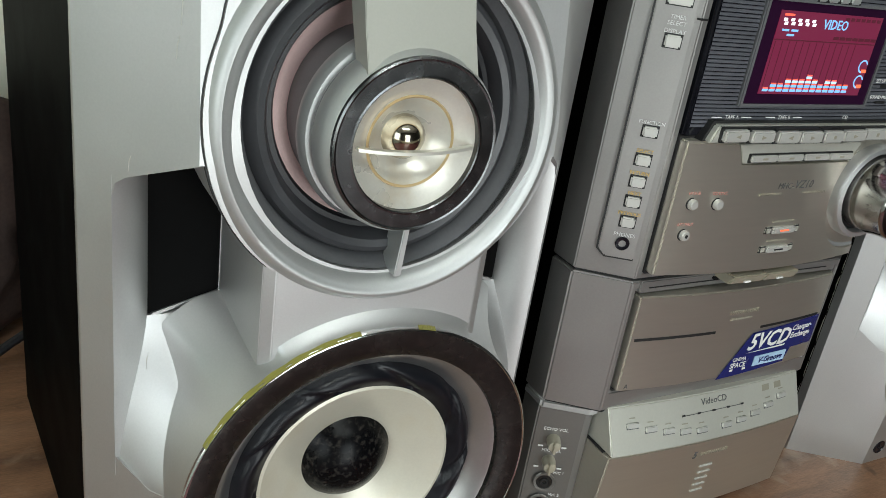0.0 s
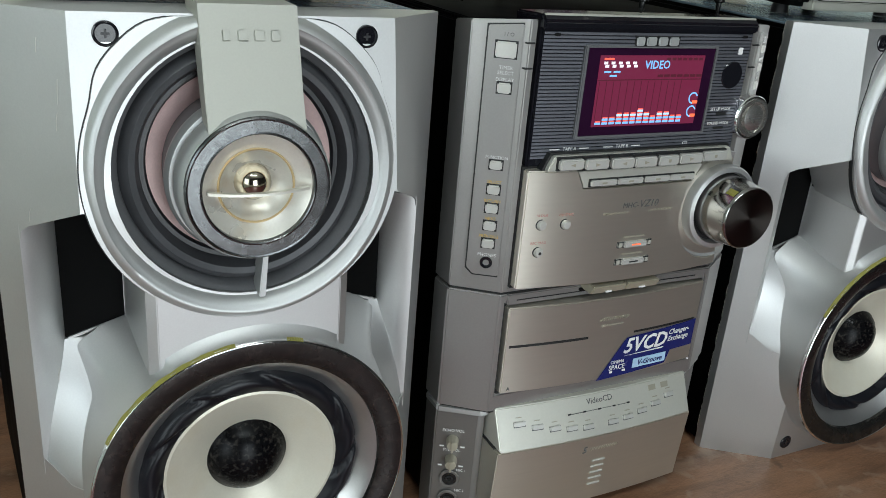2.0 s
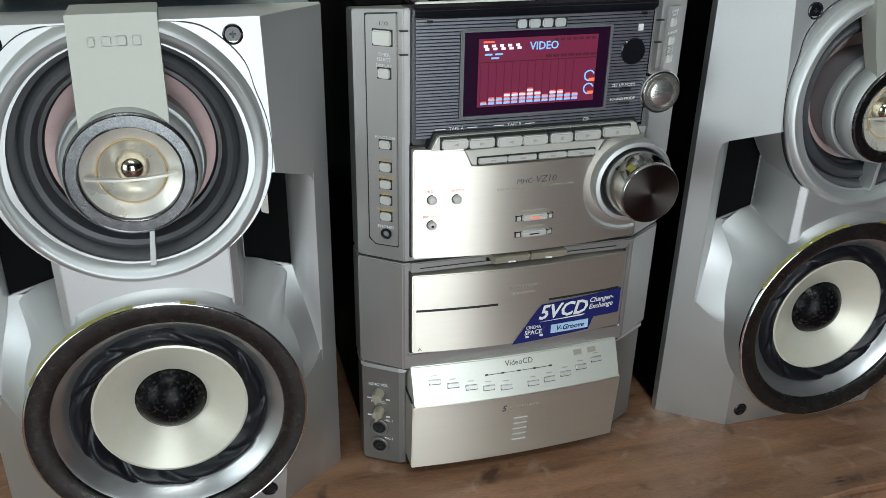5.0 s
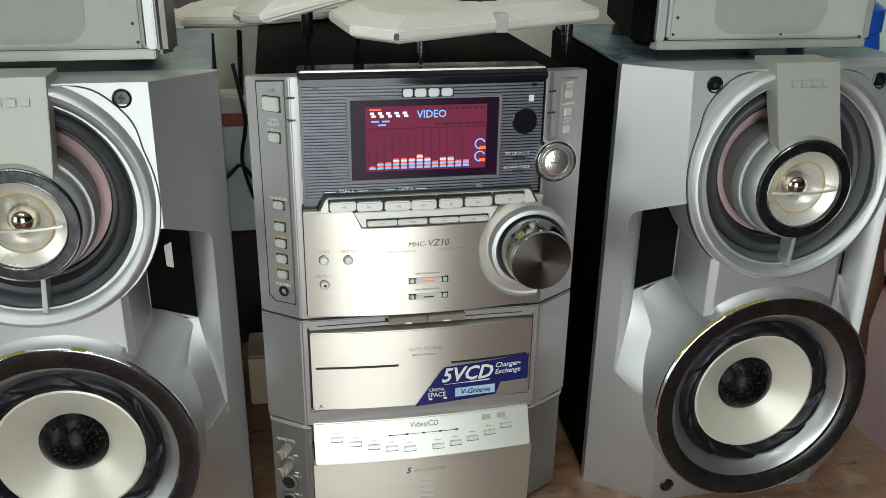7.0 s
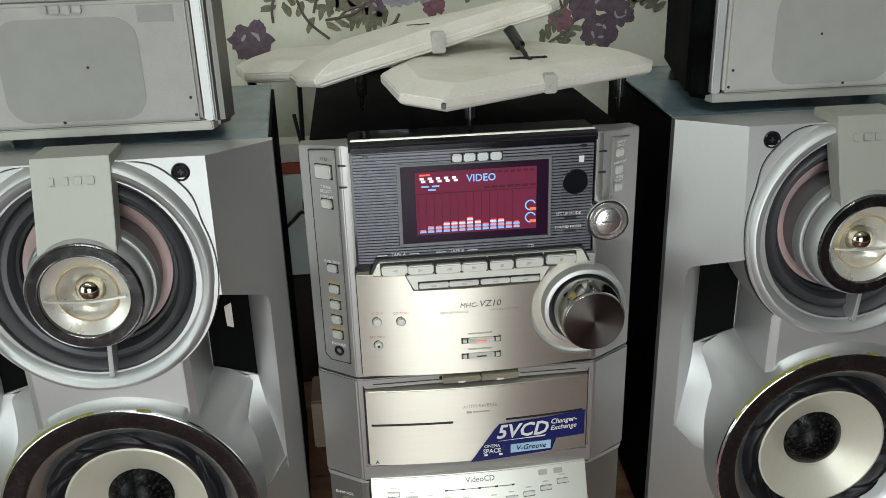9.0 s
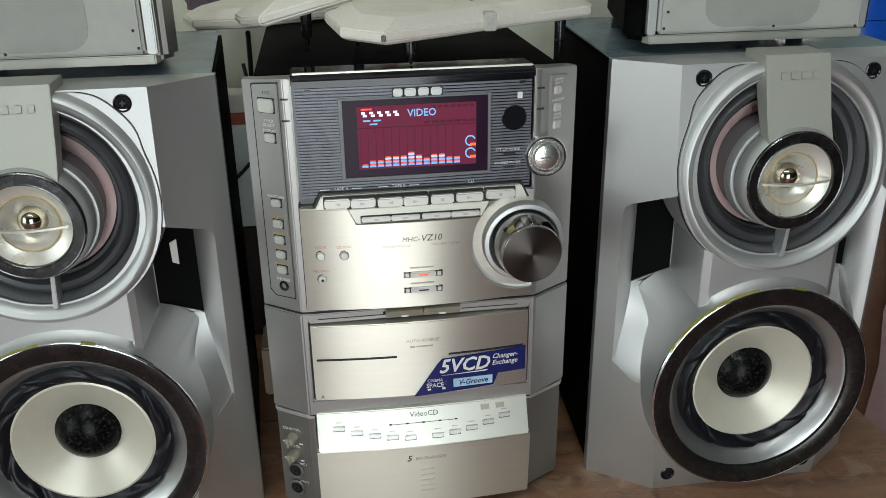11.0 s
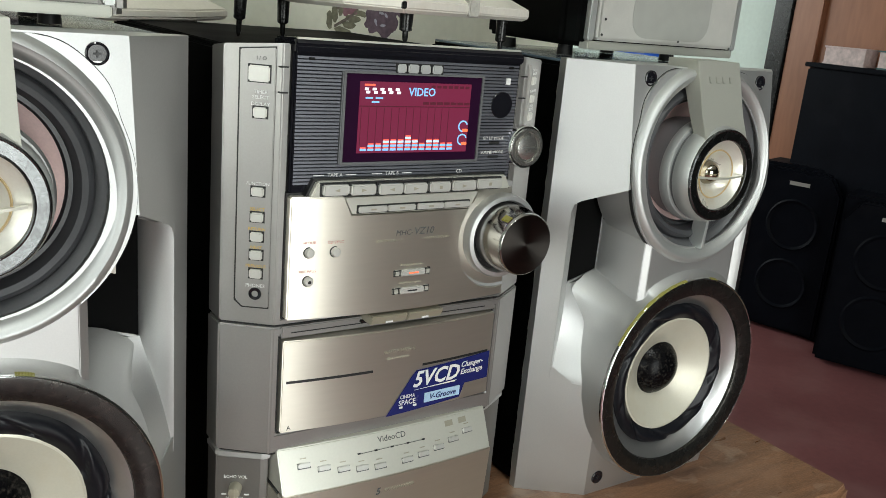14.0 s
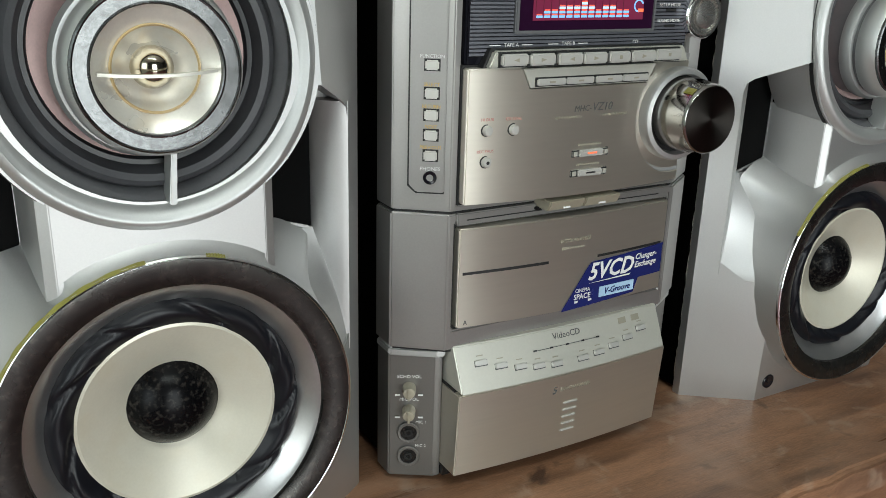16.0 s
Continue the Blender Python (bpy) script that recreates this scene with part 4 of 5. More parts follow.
    for z, lamp, txt in ((0.2525, ORANGEGLOW, "GROOVE EX"), (0.2385, BLACKINK, "S-MASTER")):
        part("slider_slot", block(-0.0150, 0.0175, ym(0) - 0.0004, ym(0) + 0.004, z - 0.0030, z + 0.0030, 0.0006), BLACKINK, s)
        for a, b in ((-0.0146, -0.0096), (0.0120, 0.0171)):
            part("slot_end", block(a, b, ym(0) - 0.0012, ym(0) + 0.003, z - 0.0026, z + 0.0026, 0.0010), ALU_L, s)
        part("slot_button", block(-0.0094, 0.0118, ym(0) - 0.0026, ym(0) + 0.003, z - 0.0022, z + 0.0026, 0.0008), KEY, s)
        part("slot_lamp", block(-0.0030, 0.0055, ym(0) - 0.0028, ym(0) - 0.002, z - 0.0004, z + 0.0010, 0.0002), lamp, s)
    for z in (0.2585, 0.2445):
        part("caption_bar", block(-0.0095, 0.0100, ym(0) - 0.0003, ym(0) + 0.001, z - 0.0006, z + 0.0006), KEYTAN, ctrl)
    # volume knob
    kx, kz = 0.0865, 0.2745
    part("dial_dish", carved(prism([(kx + 0.0444 * math.cos(2 * math.pi * i / 64), kz - 0.001 + 0.0444 * math.sin(2 * math.pi * i / 64)) for i in range(64)], "y", -0.0095, -0.002), [block(0.0957, 0.2, -0.1, 0.1, 0, 1), lathe([(0.0, -0.05), (0.0460, -0.05), (0.0446, -0.0100), (0.036, -0.0070), (0.0, -0.0070)], kx, kz - 0.001, 64)]), SILVER, s, "dished silver surround of the knob")
    part("dial_ring", lathe([(0.0345, 0.006), (0.0345, -0.0150), (0.0332, -0.0172), (0.0300, -0.0178), (0.0288, -0.0160), (0.0285, -0.012)], kx, kz - 0.001, 72), SILVER, s, "silver ring round the knob")
    part("dial_gap", lathe([(0.0292, -0.013), (0.0, -0.013)], kx, kz, 48), BLACKINK, s)
    knob = part("volume_knob", lathe([(0.0268, -0.012), (0.0268, -0.030), (0.0258, -0.034), (0.0252, -0.0425), (0.0245, -0.0450), (0.0238, -0.0456)], kx, kz, 72), KNOBSIDE, s, "chrome volume knob")
    part("knob_face", lathe([(0.0239, -0.0455), (0.012, -0.0458), (0.0, -0.0459)], 0, 0, 72), KNOBFACE, knob, "spun dark metal knob face").location = (kx, 0, kz)
    arc = bmesh.new()
    prev = None
    for i in range(9):
        a = radians(122 + 13 * i / 8)
        q = [arc.verts.new((kx + r * math.cos(a), y, kz + r * math.sin(a))) for r, y in ((0.0262, -0.0345), (0.0256, -0.0428))]
        if prev:
            arc.faces.new((prev[0], q[0], q[1], prev[1]))
        prev = q
    part("film_remnant", arc, YELLOW, knob, "scrap of yellowed protective film")
    # jog dial
    jx, jz = 0.1045, 0.3445
    jog = part("jog_well", lathe([(0.0172, 0.008), (0.0172, -0.0095), (0.0165, -0.0105), (0.0155, -0.0105), (0.0165, 0.0)], jx, jz, 48), CHROME, s, "chrome collar of the jog dial")
    part("jog_dial", lathe([(0.0154, 0.0), (0.0154, -0.0100), (0.0148, -0.0118), (0.0125, -0.0118), (0.0116, -0.0092), (0.0106, -0.0092), (0.0098, -0.0122), (0.006, -0.0132), (0.0, -0.0134)], jx, jz, 48), JOG, jog, "small silver jog dial with enter button")
    part("jog_button_line", block(jx - 0.0055, jx + 0.0055, -0.0137, -0.0128, jz - 0.0004, jz + 0.0004), GREYINK, jog)
    # left button column on the slanted flank
    ux, uy, ut = chamfer(-0.1145, 0.0004)
    col = part("button_column", placed(prism([(-0.0118, -0.0875), (-0.0118, 0.086), (0.0118, 0.0885), (0.0118, -0.0925), (0.004, -0.0925), (-0.0068, -0.0925)], "y", -0.0012, 0.003, 0.0006), ux, uy, 0.3225, ut), FRAME, s, "grey button column")
    part("column_gap", placed(prism([(-0.0128, -0.0885), (-0.0128, 0.0868), (0.0118, 0.0893), (0.0118, -0.0935), (-0.0072, -0.0935)], "y", -0.0004, 0.002), ux, uy, 0.3225, ut), BLACKINK, s)

    def flank_part(name, bm, u, z, m_, lift=0.0016, label="", parent=None):
        x, y, t = chamfer(u, lift)
        return part(name, placed(bm, x, y, z, t), m_, parent or s, label)

    def flank_word(txt, u, z, size, m_):
        x, y, t = chamfer(u, 0.0022 if u < 0 else 0.0030)
        words("lettering", txt, size, x, y, z, m_, s, rz=t)
    for u, z, w, h in ((-0.1135, 0.3935, 0.0140, 0.0105), (-0.1125, 0.3680, 0.0092, 0.0070), (-0.1125, 0.3140, 0.0088, 0.0062), (-0.1125, 0.2960, 0.0088, 0.0066), (-0.1125, 0.2820, 0.0088, 0.0066), (-0.1125, 0.2688, 0.0088, 0.0066), (-0.1125, 0.2552, 0.0088, 0.0066)):
        flank_part("key_gap_shade", block(-w / 2 - 0.0008, w / 2 + 0.0008, -0.0003, 0.001, -h / 2 - 0.0008, h / 2 + 0.0008), u, z, BLACKINK)
        flank_part("push_button", block(-w / 2, w / 2, -0.0026, 0.001, -h / 2, h / 2, 0.0009), u, z, KEY, label="small pale push button")
    for txt, z, m_, size in (("I / O", 0.4035, GREYINK, 0.0036), ("TIMER", 0.3815, WHITEINK, 0.0034), ("SELECT", 0.3780, WHITEINK, 0.0034), ("DISPLAY", 0.3735, WHITEINK, 0.0034), ("FUNCTION", 0.3194, WHITEINK, 0.0031), ("SELECT", 0.3015, ORANGEINK, 0.0032), ("RETURN", 0.2874, ORANGEINK, 0.0032), ("NEXT", 0.2742, ORANGEINK, 0.0032), ("PREVIOUS", 0.2606, ORANGEINK, 0.0032), ("PHONES", 0.2462, WHITEINK, 0.0036)):
        flank_word(txt, -0.1125, z, size, m_)
    flank_part("phones_jack", lathe([(0.0046, -0.0006), (0.0042, -0.0012), (0.0024, -0.0010), (0.0022, 0.003), (0.0, 0.003)], 0, 0, 24), -0.1125, 0.2402, PIANO, label="black headphone socket")
    for z in (0.3990, 0.3822):
        part("panel_notch", block(-0.1035, -0.0975, -0.0035, 0.001, z - 0.0005, z + 0.0005), BLACKINK, s)
        part("panel_notch", block(0.0975, 0.1035, -0.0035, 0.001, z - 0.0005, z + 0.0005), BLACKINK, s)
    # right flank buttons
    flank_part("button_plate", prism([(-0.0105, -0.034), (-0.0105, 0.0235), (0.0105, 0.0215), (0.0105, -0.04)], "y", -0.0008, 0.002, 0.0005), 0.1175, 0.3845, FRAME)
    for z, t1, t2 in ((0.3952, "CINEMA", "SPACE"), (0.3810, "V-GROOVE", ""), (0.3668, "MODE", "SELECT")):
        flank_part("key_gap_shade", block(-0.0048, 0.0048, -0.0003, 0.001, -0.0040, 0.0040), 0.1150, z, BLACKINK)
        flank_part("push_button", block(-0.0041, 0.0041, -0.0026, 0.001, -0.0033, 0.0033, 0.0008), 0.1150, z, KEY, label="small pale push button")
        if t2:
            flank_word(t1, 0.1155, z + 0.0085, 0.0031, WHITEINK)
            flank_word(t2, 0.1155, z + 0.0057, 0.0031, WHITEINK)
        else:
            flank_word(t1, 0.1155, z + 0.0062, 0.0031, WHITEINK)

    # cassette deck
    def yc(x, z=0):
        return -0.0055 - 0.0065 * (1 - (x / 0.0955) ** 2)
    deck = part("cassette_door", bowed(-0.0948, 0.0948, 0.1310, 0.2045, yc, 0.005, 24, 1, 0.0009), ALU, s, "brushed champagne cassette doors")
    part("door_gap", block(-0.0966, 0.0966, 0.001, 0.0058, 0.1287, 0.2083), BLACKINK, s)
    part("deck_strip", prism([(-0.0955, 0.2060), (-0.0955, 0.2150), (0.0955, 0.2150), (0.0955, 0.2060)], "y", -0.0035, 0.004, 0.0008), FRAME, s)
    for a, b in ((-0.088, -0.026), (0.036, 0.085)):
        part("deck_line", block(a, b, -0.0039, -0.003, 0.2095, 0.2102), BLACKINK, s)
    for a, b in ((-0.0305, 0.0005), (0.0012, 0.0325)):
        part("eject_key", prism([(-0.0195, 0.2175), (-0.0205, 0.2200), (0.002, 0.2200), (0.002, 0.2125), (-0.0165, 0.2125)], "x", a, b, 0.0008), KEYTAN, s, "tan metallic eject key")
        part("key_symbol", block((a + b) / 2 - 0.003, (a + b) / 2 + 0.003, -0.0186, -0.0178, 0.2138, 0.2150), WHITEINK, s)
    part("eject_shadow", block(-0.0325, 0.0345, -0.006, 0.002, 0.2108, 0.2130, 0.0005), STEEL, s)

    def slot_bar(name, a, b, za, zb, m_, parent):
        return part(name, bowed(a, b, za, zb, lambda x, z: yc(x) - 0.0003, yc((a + b) / 2) + 0.008, 10, 1, 0.0), m_, parent)
    slot_bar("cassette_slot", -0.0915, -0.0225, 0.1708, 0.1728, BLACKINK, deck)
    slot_bar("cassette_slot", 0.0228, 0.0905, 0.1695, 0.1714, BLACKINK, deck)
    words("lettering", "AUTO REVERSE", 0.0042, 0.0005, yc(0) - 0.0003, 0.1862, KEYTAN, deck)
    part("noise_badge", joined(block(-0.011, -0.0065, yc(0) - 0.0003, yc(0) + 0.001, 0.1795, 0.1815), block(-0.0055, 0.009, yc(0) - 0.0003, yc(0) + 0.001, 0.1799, 0.1811)), KEYTAN, deck)
    words("lettering", "A", 0.005, -0.0885, yc(-0.0885) - 0.0003, 0.1348, GREYINK, deck)
    # blue sticker following the curve of the door
    st = bmesh.new()
    prev = None
    for i in range(25):
        x = -0.0085 + 0.1015 * i / 24
        zt = 0.1305 + (x + 0.0085) * (0.0360 / 0.0245) if x < 0.016 else 0.1665 + (x - 0.016) * 0.0035 / 0.077
        zb = 0.1305 + (x + 0.0085) * 0.0036 / 0.0735 if x < 0.0652 else 0.1455
        q = [st.verts.new((x, yc(x) - 0.0006, max(zb + 0.0003, zt))), st.verts.new((x, yc(x) - 0.0006, zb))]
        if prev:
            st.faces.new((prev[0], q[0], q[1], prev[1]))
        prev = q
    stick = part("sticker", st, BLUE, deck, "navy blue feature sticker")
    words("lettering", "5VCD", 0.0186, 0.0365, yc(0.0365) - 0.0013, 0.1582, WHITEINK, stick, rz=2.6, shear=0.25, wide=0.95, bold=0.0004)
    words("lettering", "Changer-", 0.0068, 0.0735, yc(0.0735) - 0.0011, 0.1630, WHITEINK, stick, rz=5, shear=0.25, wide=0.92, bold=0.00006)
    words("lettering", "Exchange", 0.0068, 0.0735, yc(0.0735) - 0.0011, 0.1566, WHITEINK, stick, rz=5, shear=0.25, wide=0.92, bold=0.00006)
    words("lettering", "CINEMA", 0.0044, 0.0103, yc(0.01) - 0.0009, 0.1452, WHITEINK, stick, wide=0.85)
    words("lettering", "SPACE", 0.0062, 0.0103, yc(0.01) - 0.0009, 0.1402, WHITEINK, stick, wide=0.9, bold=0.00006)
    for k, (dx, w) in enumerate(((0.0035, 0.003), (0.0165, 0.003))):
        part("sticker_mark", block(dx, dx + w, yc(0.01) - 0.0009, yc(0.01) - 0.0003, 0.1355, 0.1372), WHITEINK, stick)
    part("sticker_swoosh", placed(prism([(-0.02, -0.0006), (0.022, 0.0008), (0.02, -0.0004)], "y", -0.0002, 0.0002), 0.036, yc(0.036) - 0.001, 0.1503, 2.6), WHITEINK, stick)
    badge = part("sticker_badge", placed(block(-0.0178, 0.0178, -0.0002, 0.0003, -0.0042, 0.0042, 0.0), 0.0445, yc(0.0445) - 0.0009, 0.1408, 3.2), SKYBLUE, stick, "pale blue label")
    words("lettering", "V-Groove", 0.0072, 0.0445, yc(0.0445) - 0.0015, 0.1408, BLUE, stick, rz=3.2, shear=0.25, wide=0.92, bold=0.00006)

    # disc drawer
    def yv(x, z):
        t = (0.1165 - z) / (0.1165 - 0.0835)
        return -0.003 - 0.0155 * t - 0.0045 * (1 - (x / 0.0965) ** 2)

    def yw(x, z):
        return -0.0175 + 0.004 * (0.083 - z) / 0.06 - 0.0045 * (1 - (x / 0.097) ** 2)
    drawer = part("drawer_top", bowed(-0.0955, 0.0955, 0.0840, 0.1160, yv, 0.017, 24, 1, 0.0008), ALU_L, s, "slanted pale silver drawer face with buttons")
    low = part("drawer_front", bowed(-0.0972, 0.0972, 0.0150, 0.0834, yw, 0.017, 24, 1, 0.0008), ALU, s, "champagne drawer front")
    part("drawer_gap", block(-0.0965, 0.0965, -0.010, 0.017, 0.0828, 0.0846), BLACKINK, s)
    part("drawer_sill", block(-0.097, 0.097, 0.004, 0.034, 0.0062, 0.0148), STEEL, s)
    lean = -25.5
    for i in range(10):
        x = (-0.0765, -0.0608, -0.0450, -0.0295, -0.0137, 0.0112, 0.0268, 0.0424, 0.0580, 0.0735)[i]
        z = 0.0918 + 0.0112 * (x / 0.0765) ** 2
        # dark grey plate draws the shadow under each button
        part("key_gap_shade", placed(block(-0.0051, 0.0053, -0.0004, 0.001, -0.0026, 0.0019), x, yv(x, z), z, 6 * x / 0.09, lean), GREYINK, drawer)
        part("drawer_button", placed(block(-0.0050, 0.0050, -0.0020, 0.001, -0.0018, 0.0020, 0.0006), x, yv(x, z), z, 6 * x / 0.09, lean), KEY, drawer, "small raised drawer button")
        part("caption_bar", placed(block(-0.0026, 0.0026, -0.0003, 0.0006, -0.0004, 0.0004), x, yv(x, z + 0.0048), z + 0.0048, 6 * x / 0.09, lean), KEYTAN, drawer)
    part("disc_rule", placed(block(-0.0300, 0.0300, -0.0003, 0.0006, -0.0002, 0.0002), -0.001, yv(0, 0.1035), 0.1035, 0, lean), GREYINK, drawer)
    for k in range(5):
        x = -0.0305 + 0.0148 * k
        part("disc_lamp", placed(block(-0.0013, 0.0013, -0.0007, 0.0006, -0.0006, 0.0006), x, yv(x, 0.1035), 0.1035, 0, lean), BLACKINK, drawer)
    words("lettering", "VideoCD", 0.0068, 0.0, yv(0, 0.1105) - 0.0003, 0.1105, GREYINK, drawer, rx=lean * 1.0)
    for x in (0.0560, 0.0700):
        part("format_badge", placed(block(-0.0040, 0.0040, -0.0002, 0.0005, -0.0024, 0.0024), x, yv(x, 0.1105), 0.1105, 4, lean), KEYTAN, drawer)
    words("lettering", "5", 0.0082, -0.0155, yw(-0.0155, 0.07) - 0.0003, 0.0705, GREYINK, low, shear=0.2, bold=0.0002)
    words("lettering", "EX-CHANGER", 0.0045, 0.004, yw(0, 0.07) - 0.0003, 0.0702, KEYTAN, low, shear=0.2)
    for k in range(5):
        z = 0.0575 - 0.0062 * k
        part("embossed_line", block(-0.0055, 0.0075, yw(0, z) - 0.0010, yw(0, z) + 0.001, z - 0.0008, z + 0.0008, 0.0004), KEY, low)
    # microphone controls on the lower left flank
    def low_flank(u, lift=0.0):
        a = math.atan2(0.018, 0.0335)
        return u - lift * math.sin(a), 0.008 + (abs(u) - 0.1025) * 0.018 / 0.0335 - lift * math.cos(a), -math.degrees(a)
    for z, txt in ((0.0790, "ECHO VOL"), (0.0605, "MIC VOL")):
        x, y, t = low_flank(-0.1195)
        part("mic_knob", placed(joined(lathe([(0.0, -0.0085), (0.0042, -0.008), (0.0047, -0.006), (0.005, 0.0), (0.005, 0.002)], 0, 0, 20), block(-0.0009, 0.0009, -0.0105, -0.005, -0.0050, 0.0050, 0.0004)), x, y, z, t), KEYTAN, s, "small tan rotary knob")
        x, y, t = low_flank(-0.1195, 0.0006)
        words("lettering", txt, 0.0036, x, y, z + 0.0100, WHITEINK, s, rz=t)
        for dx in (-0.0085, 0.0085):
            part("scale_mark", placed(block(-0.0018, 0.0018, -0.0003, 0.0004, -0.0005, 0.0005), x + dx * 0.88, y + (-dx) * 0.47, z - 0.005, t), WHITEINK, s)
    for z, txt in ((0.0425, "MIC 1"), (0.0225, "MIC 2")):
        x, y, t = low_flank(-0.1195)
        j = part("mic_socket", placed(lathe([(0.0085, -0.0004), (0.0078, -0.0014), (0.0062, -0.0012), (0.0058, 0.002)], 0, 0, 28), x, y, z, t), FRAME_DK, s, "round microphone socket")
        part("socket_hole", placed(lathe([(0.0, -0.0006), (0.006, -0.0005), (0.006, 0.001)], 0, 0, 24), x, y, z, t), STEEL, j)
        part("socket_pin", placed(lathe([(0.0032, -0.0008), (0.003, -0.0016), (0.0018, -0.0016), (0.0016, 0.0)], 0, 0, 18), x, y, z, t), BLACKINK, j)
        x, y, t = low_flank(-0.1115, 0.0006)
        words("lettering", txt, 0.0032, x, y, z + 0.0090, WHITEINK, s, rz=t)
    return s


JOG = mat("polished_silver_dial", (0.60, 0.59, 0.56), 0.24, 0.92, 0.05, 40, 500)
stereo()

# ---- pale boards on spiked legs lying on the stereo ----


def board(name, at, outline, thick, turn, legs, label, tape=None):
    s = thing(name, at, label, "board", "pale boards on the stereo")
    n = len(outline)
    bm = bmesh.new()
    cx, cy = sum(p[0] for p in outline) / n, sum(p[1] for p in outline) / n
    m = pose(0, 0, 0, *turn)
    levels = []
    for inset, z in ((0.006, 0.0), (0.0, 0.003), (0.0, thick * 0.55), (0.022, thick)):
        levels.append([bm.verts.new(m @ Vector((cx + (x - cx) * (1 - inset / max(0.02, math.hypot(x - cx, y - cy))), cy + (y - cy) * (1 - inset / max(0.02, math.hypot(x - cx, y - cy))), z))) for x, y in outline])
    for p, q in zip(levels, levels[1:]):
        for i in range(n):
            bm.faces.new((p[i], p[(i + 1) % n], q[(i + 1) % n], q[i]))
    bm.faces.new(levels[0][::-1])
    bm.faces.new(levels[-1])
    bmesh.ops.recalc_face_normals(bm, faces=bm.faces)
    bevel(bm, 0.0015, 2)
    part("panel", bm, PALE, s, "off-white board with bevelled worn edges", angle=18)
    for (x, y, z), foot in legs:
        top, bot = Vector((x, y, z)), Vector(foot)
        d = bot - top
        bm = lathe([(0.0, 0.0), (0.0048, 0.0), (0.0052, 0.002), (0.0046, d.length * 0.62), (0.0022, d.length * 0.66), (0.0020, d.length * 0.9), (0.0008, d.length)], 0, 0, 16)
        bmesh.ops.transform(bm, matrix=Matrix.Translation(top) @ d.to_track_quat("Y", "Z").to_matrix().to_4x4(), verts=bm.verts)
        part("spike_leg", bm, STEEL, s, "black metal spike leg")
    for (x0, x1, y0, y1, z0, z1) in (tape or []):
        part("tape_patch", block(x0, x1, y0, y1, z0, z1, 0.001), TAPE, s, "patch of grey tape")
    return s


b1 = board("pale_board", (0.0, 0.0, 0.4395), [(-0.060, 0.090), (-0.050, 0.008), (-0.020, -0.023), (0.030, 0.004), (0.100, 0.043), (0.170, 0.082), (0.176, 0.098), (0.166, 0.130), (0.115, 0.182), (0.066, 0.228), (-0.02, 0.2)], 0.018, (0, 0, 0),
           [((0.004, 0.014, 0.002), (0.004, 0.014, -0.0210)), ((0.144, 0.086, 0.002), (0.144, 0.086, -0.0303)), ((-0.03, 0.16, 0.002), (-0.03, 0.16, -0.0303))], "off-white painted board with worn corners on black spikes", [(0.064, 0.074, 0.0215, 0.034, 0.001, 0.0155)])
part("bracket", joined(block(0.048, 0.080, 0.084, 0.088, 0.0181, 0.0196, 0.0004), block(0.062, 0.066, 0.078, 0.096, 0.0181, 0.0193, 0.0004)), STEEL, b1, "small black metal bracket")
part("corner_hole", block(-0.0215, -0.0180, -0.0235, -0.0205, 0.003, 0.008, 0.0006), STEEL, b1)
b2 = board("pale_board", (0.0, 0.0, 0.4637), [(-0.142, 0.160), (-0.134, 0.122), (-0.116, 0.097), (-0.06, 0.1075), (-0.016, 0.1155), (0.098, 0.136), (0.110, 0.150), (0.106, 0.170), (0.044, 0.200), (-0.035, 0.246), (-0.105, 0.232)], 0.018, (0, -13.0, 0),
           [((-0.076, 0.135, -0.0165), (-0.076, 0.140, -0.0545)), ((0.056, 0.138, 0.0135), (0.064, 0.088, -0.0060))], "off-white board with grey tape resting on another board", [(-0.014, -0.002, 0.113, 0.126, -0.003, 0.0145)])
part("printed_line", placed(block(-0.020, 0.020, -0.0012, 0.0012, -0.0003, 0.0003), -0.012, 0.165, 0.0158, 12), BLACKINK, b2)
board("pale_board", (0.0, 0.0, 0.412), [(-0.215, 0.37), (-0.198, 0.315), (-0.140, 0.30), (-0.05, 0.33), (0.0, 0.38), (-0.10, 0.44), (-0.18, 0.44)], 0.02, (0, -2, 0),
      [((-0.198, 0.375, 0.0), (-0.198, 0.375, -0.411)), ((-0.05, 0.345, 0.0), (-0.05, 0.345, -0.0028))], "off-white board leaning behind the stereo")

# ---- printed roses on the wall ----
ROSE_DK = mat("plum_print", (0.15, 0.105, 0.13), 0.8, 0.0, 0.4, 60, 200)
ROSE = mat("mauve_print", (0.42, 0.40, 0.46), 0.8, 0.0, 0.35, 60, 200)
ROSE_RED = mat("wine_print", (0.27, 0.13, 0.155), 0.8, 0.0, 0.35, 60, 200)
LEAF = mat("dark_leaf_print", (0.20, 0.19, 0.13), 0.8, 0.0, 0.4, 50, 200)
STEM = mat("brown_stem_print", (0.15, 0.12, 0.10), 0.8, 0.0, 0.3, 50, 200)
rng = random.Random(11)


def petal(bm, x, z, r, squash, ang, y):
    n = 11
    vs = []
    for i in range(n):
        a = 2 * math.pi * i / n
        rr = r * (1 + 0.22 * rng.uniform(-1, 1))
        dx, dz = rr * math.cos(a), rr * squash * math.sin(a)
        vs.append(bm.verts.new((x + dx * math.cos(ang) - dz * math.sin(ang), y, z + dx * math.sin(ang) + dz * math.cos(ang))))
    bm.faces.new(vs)


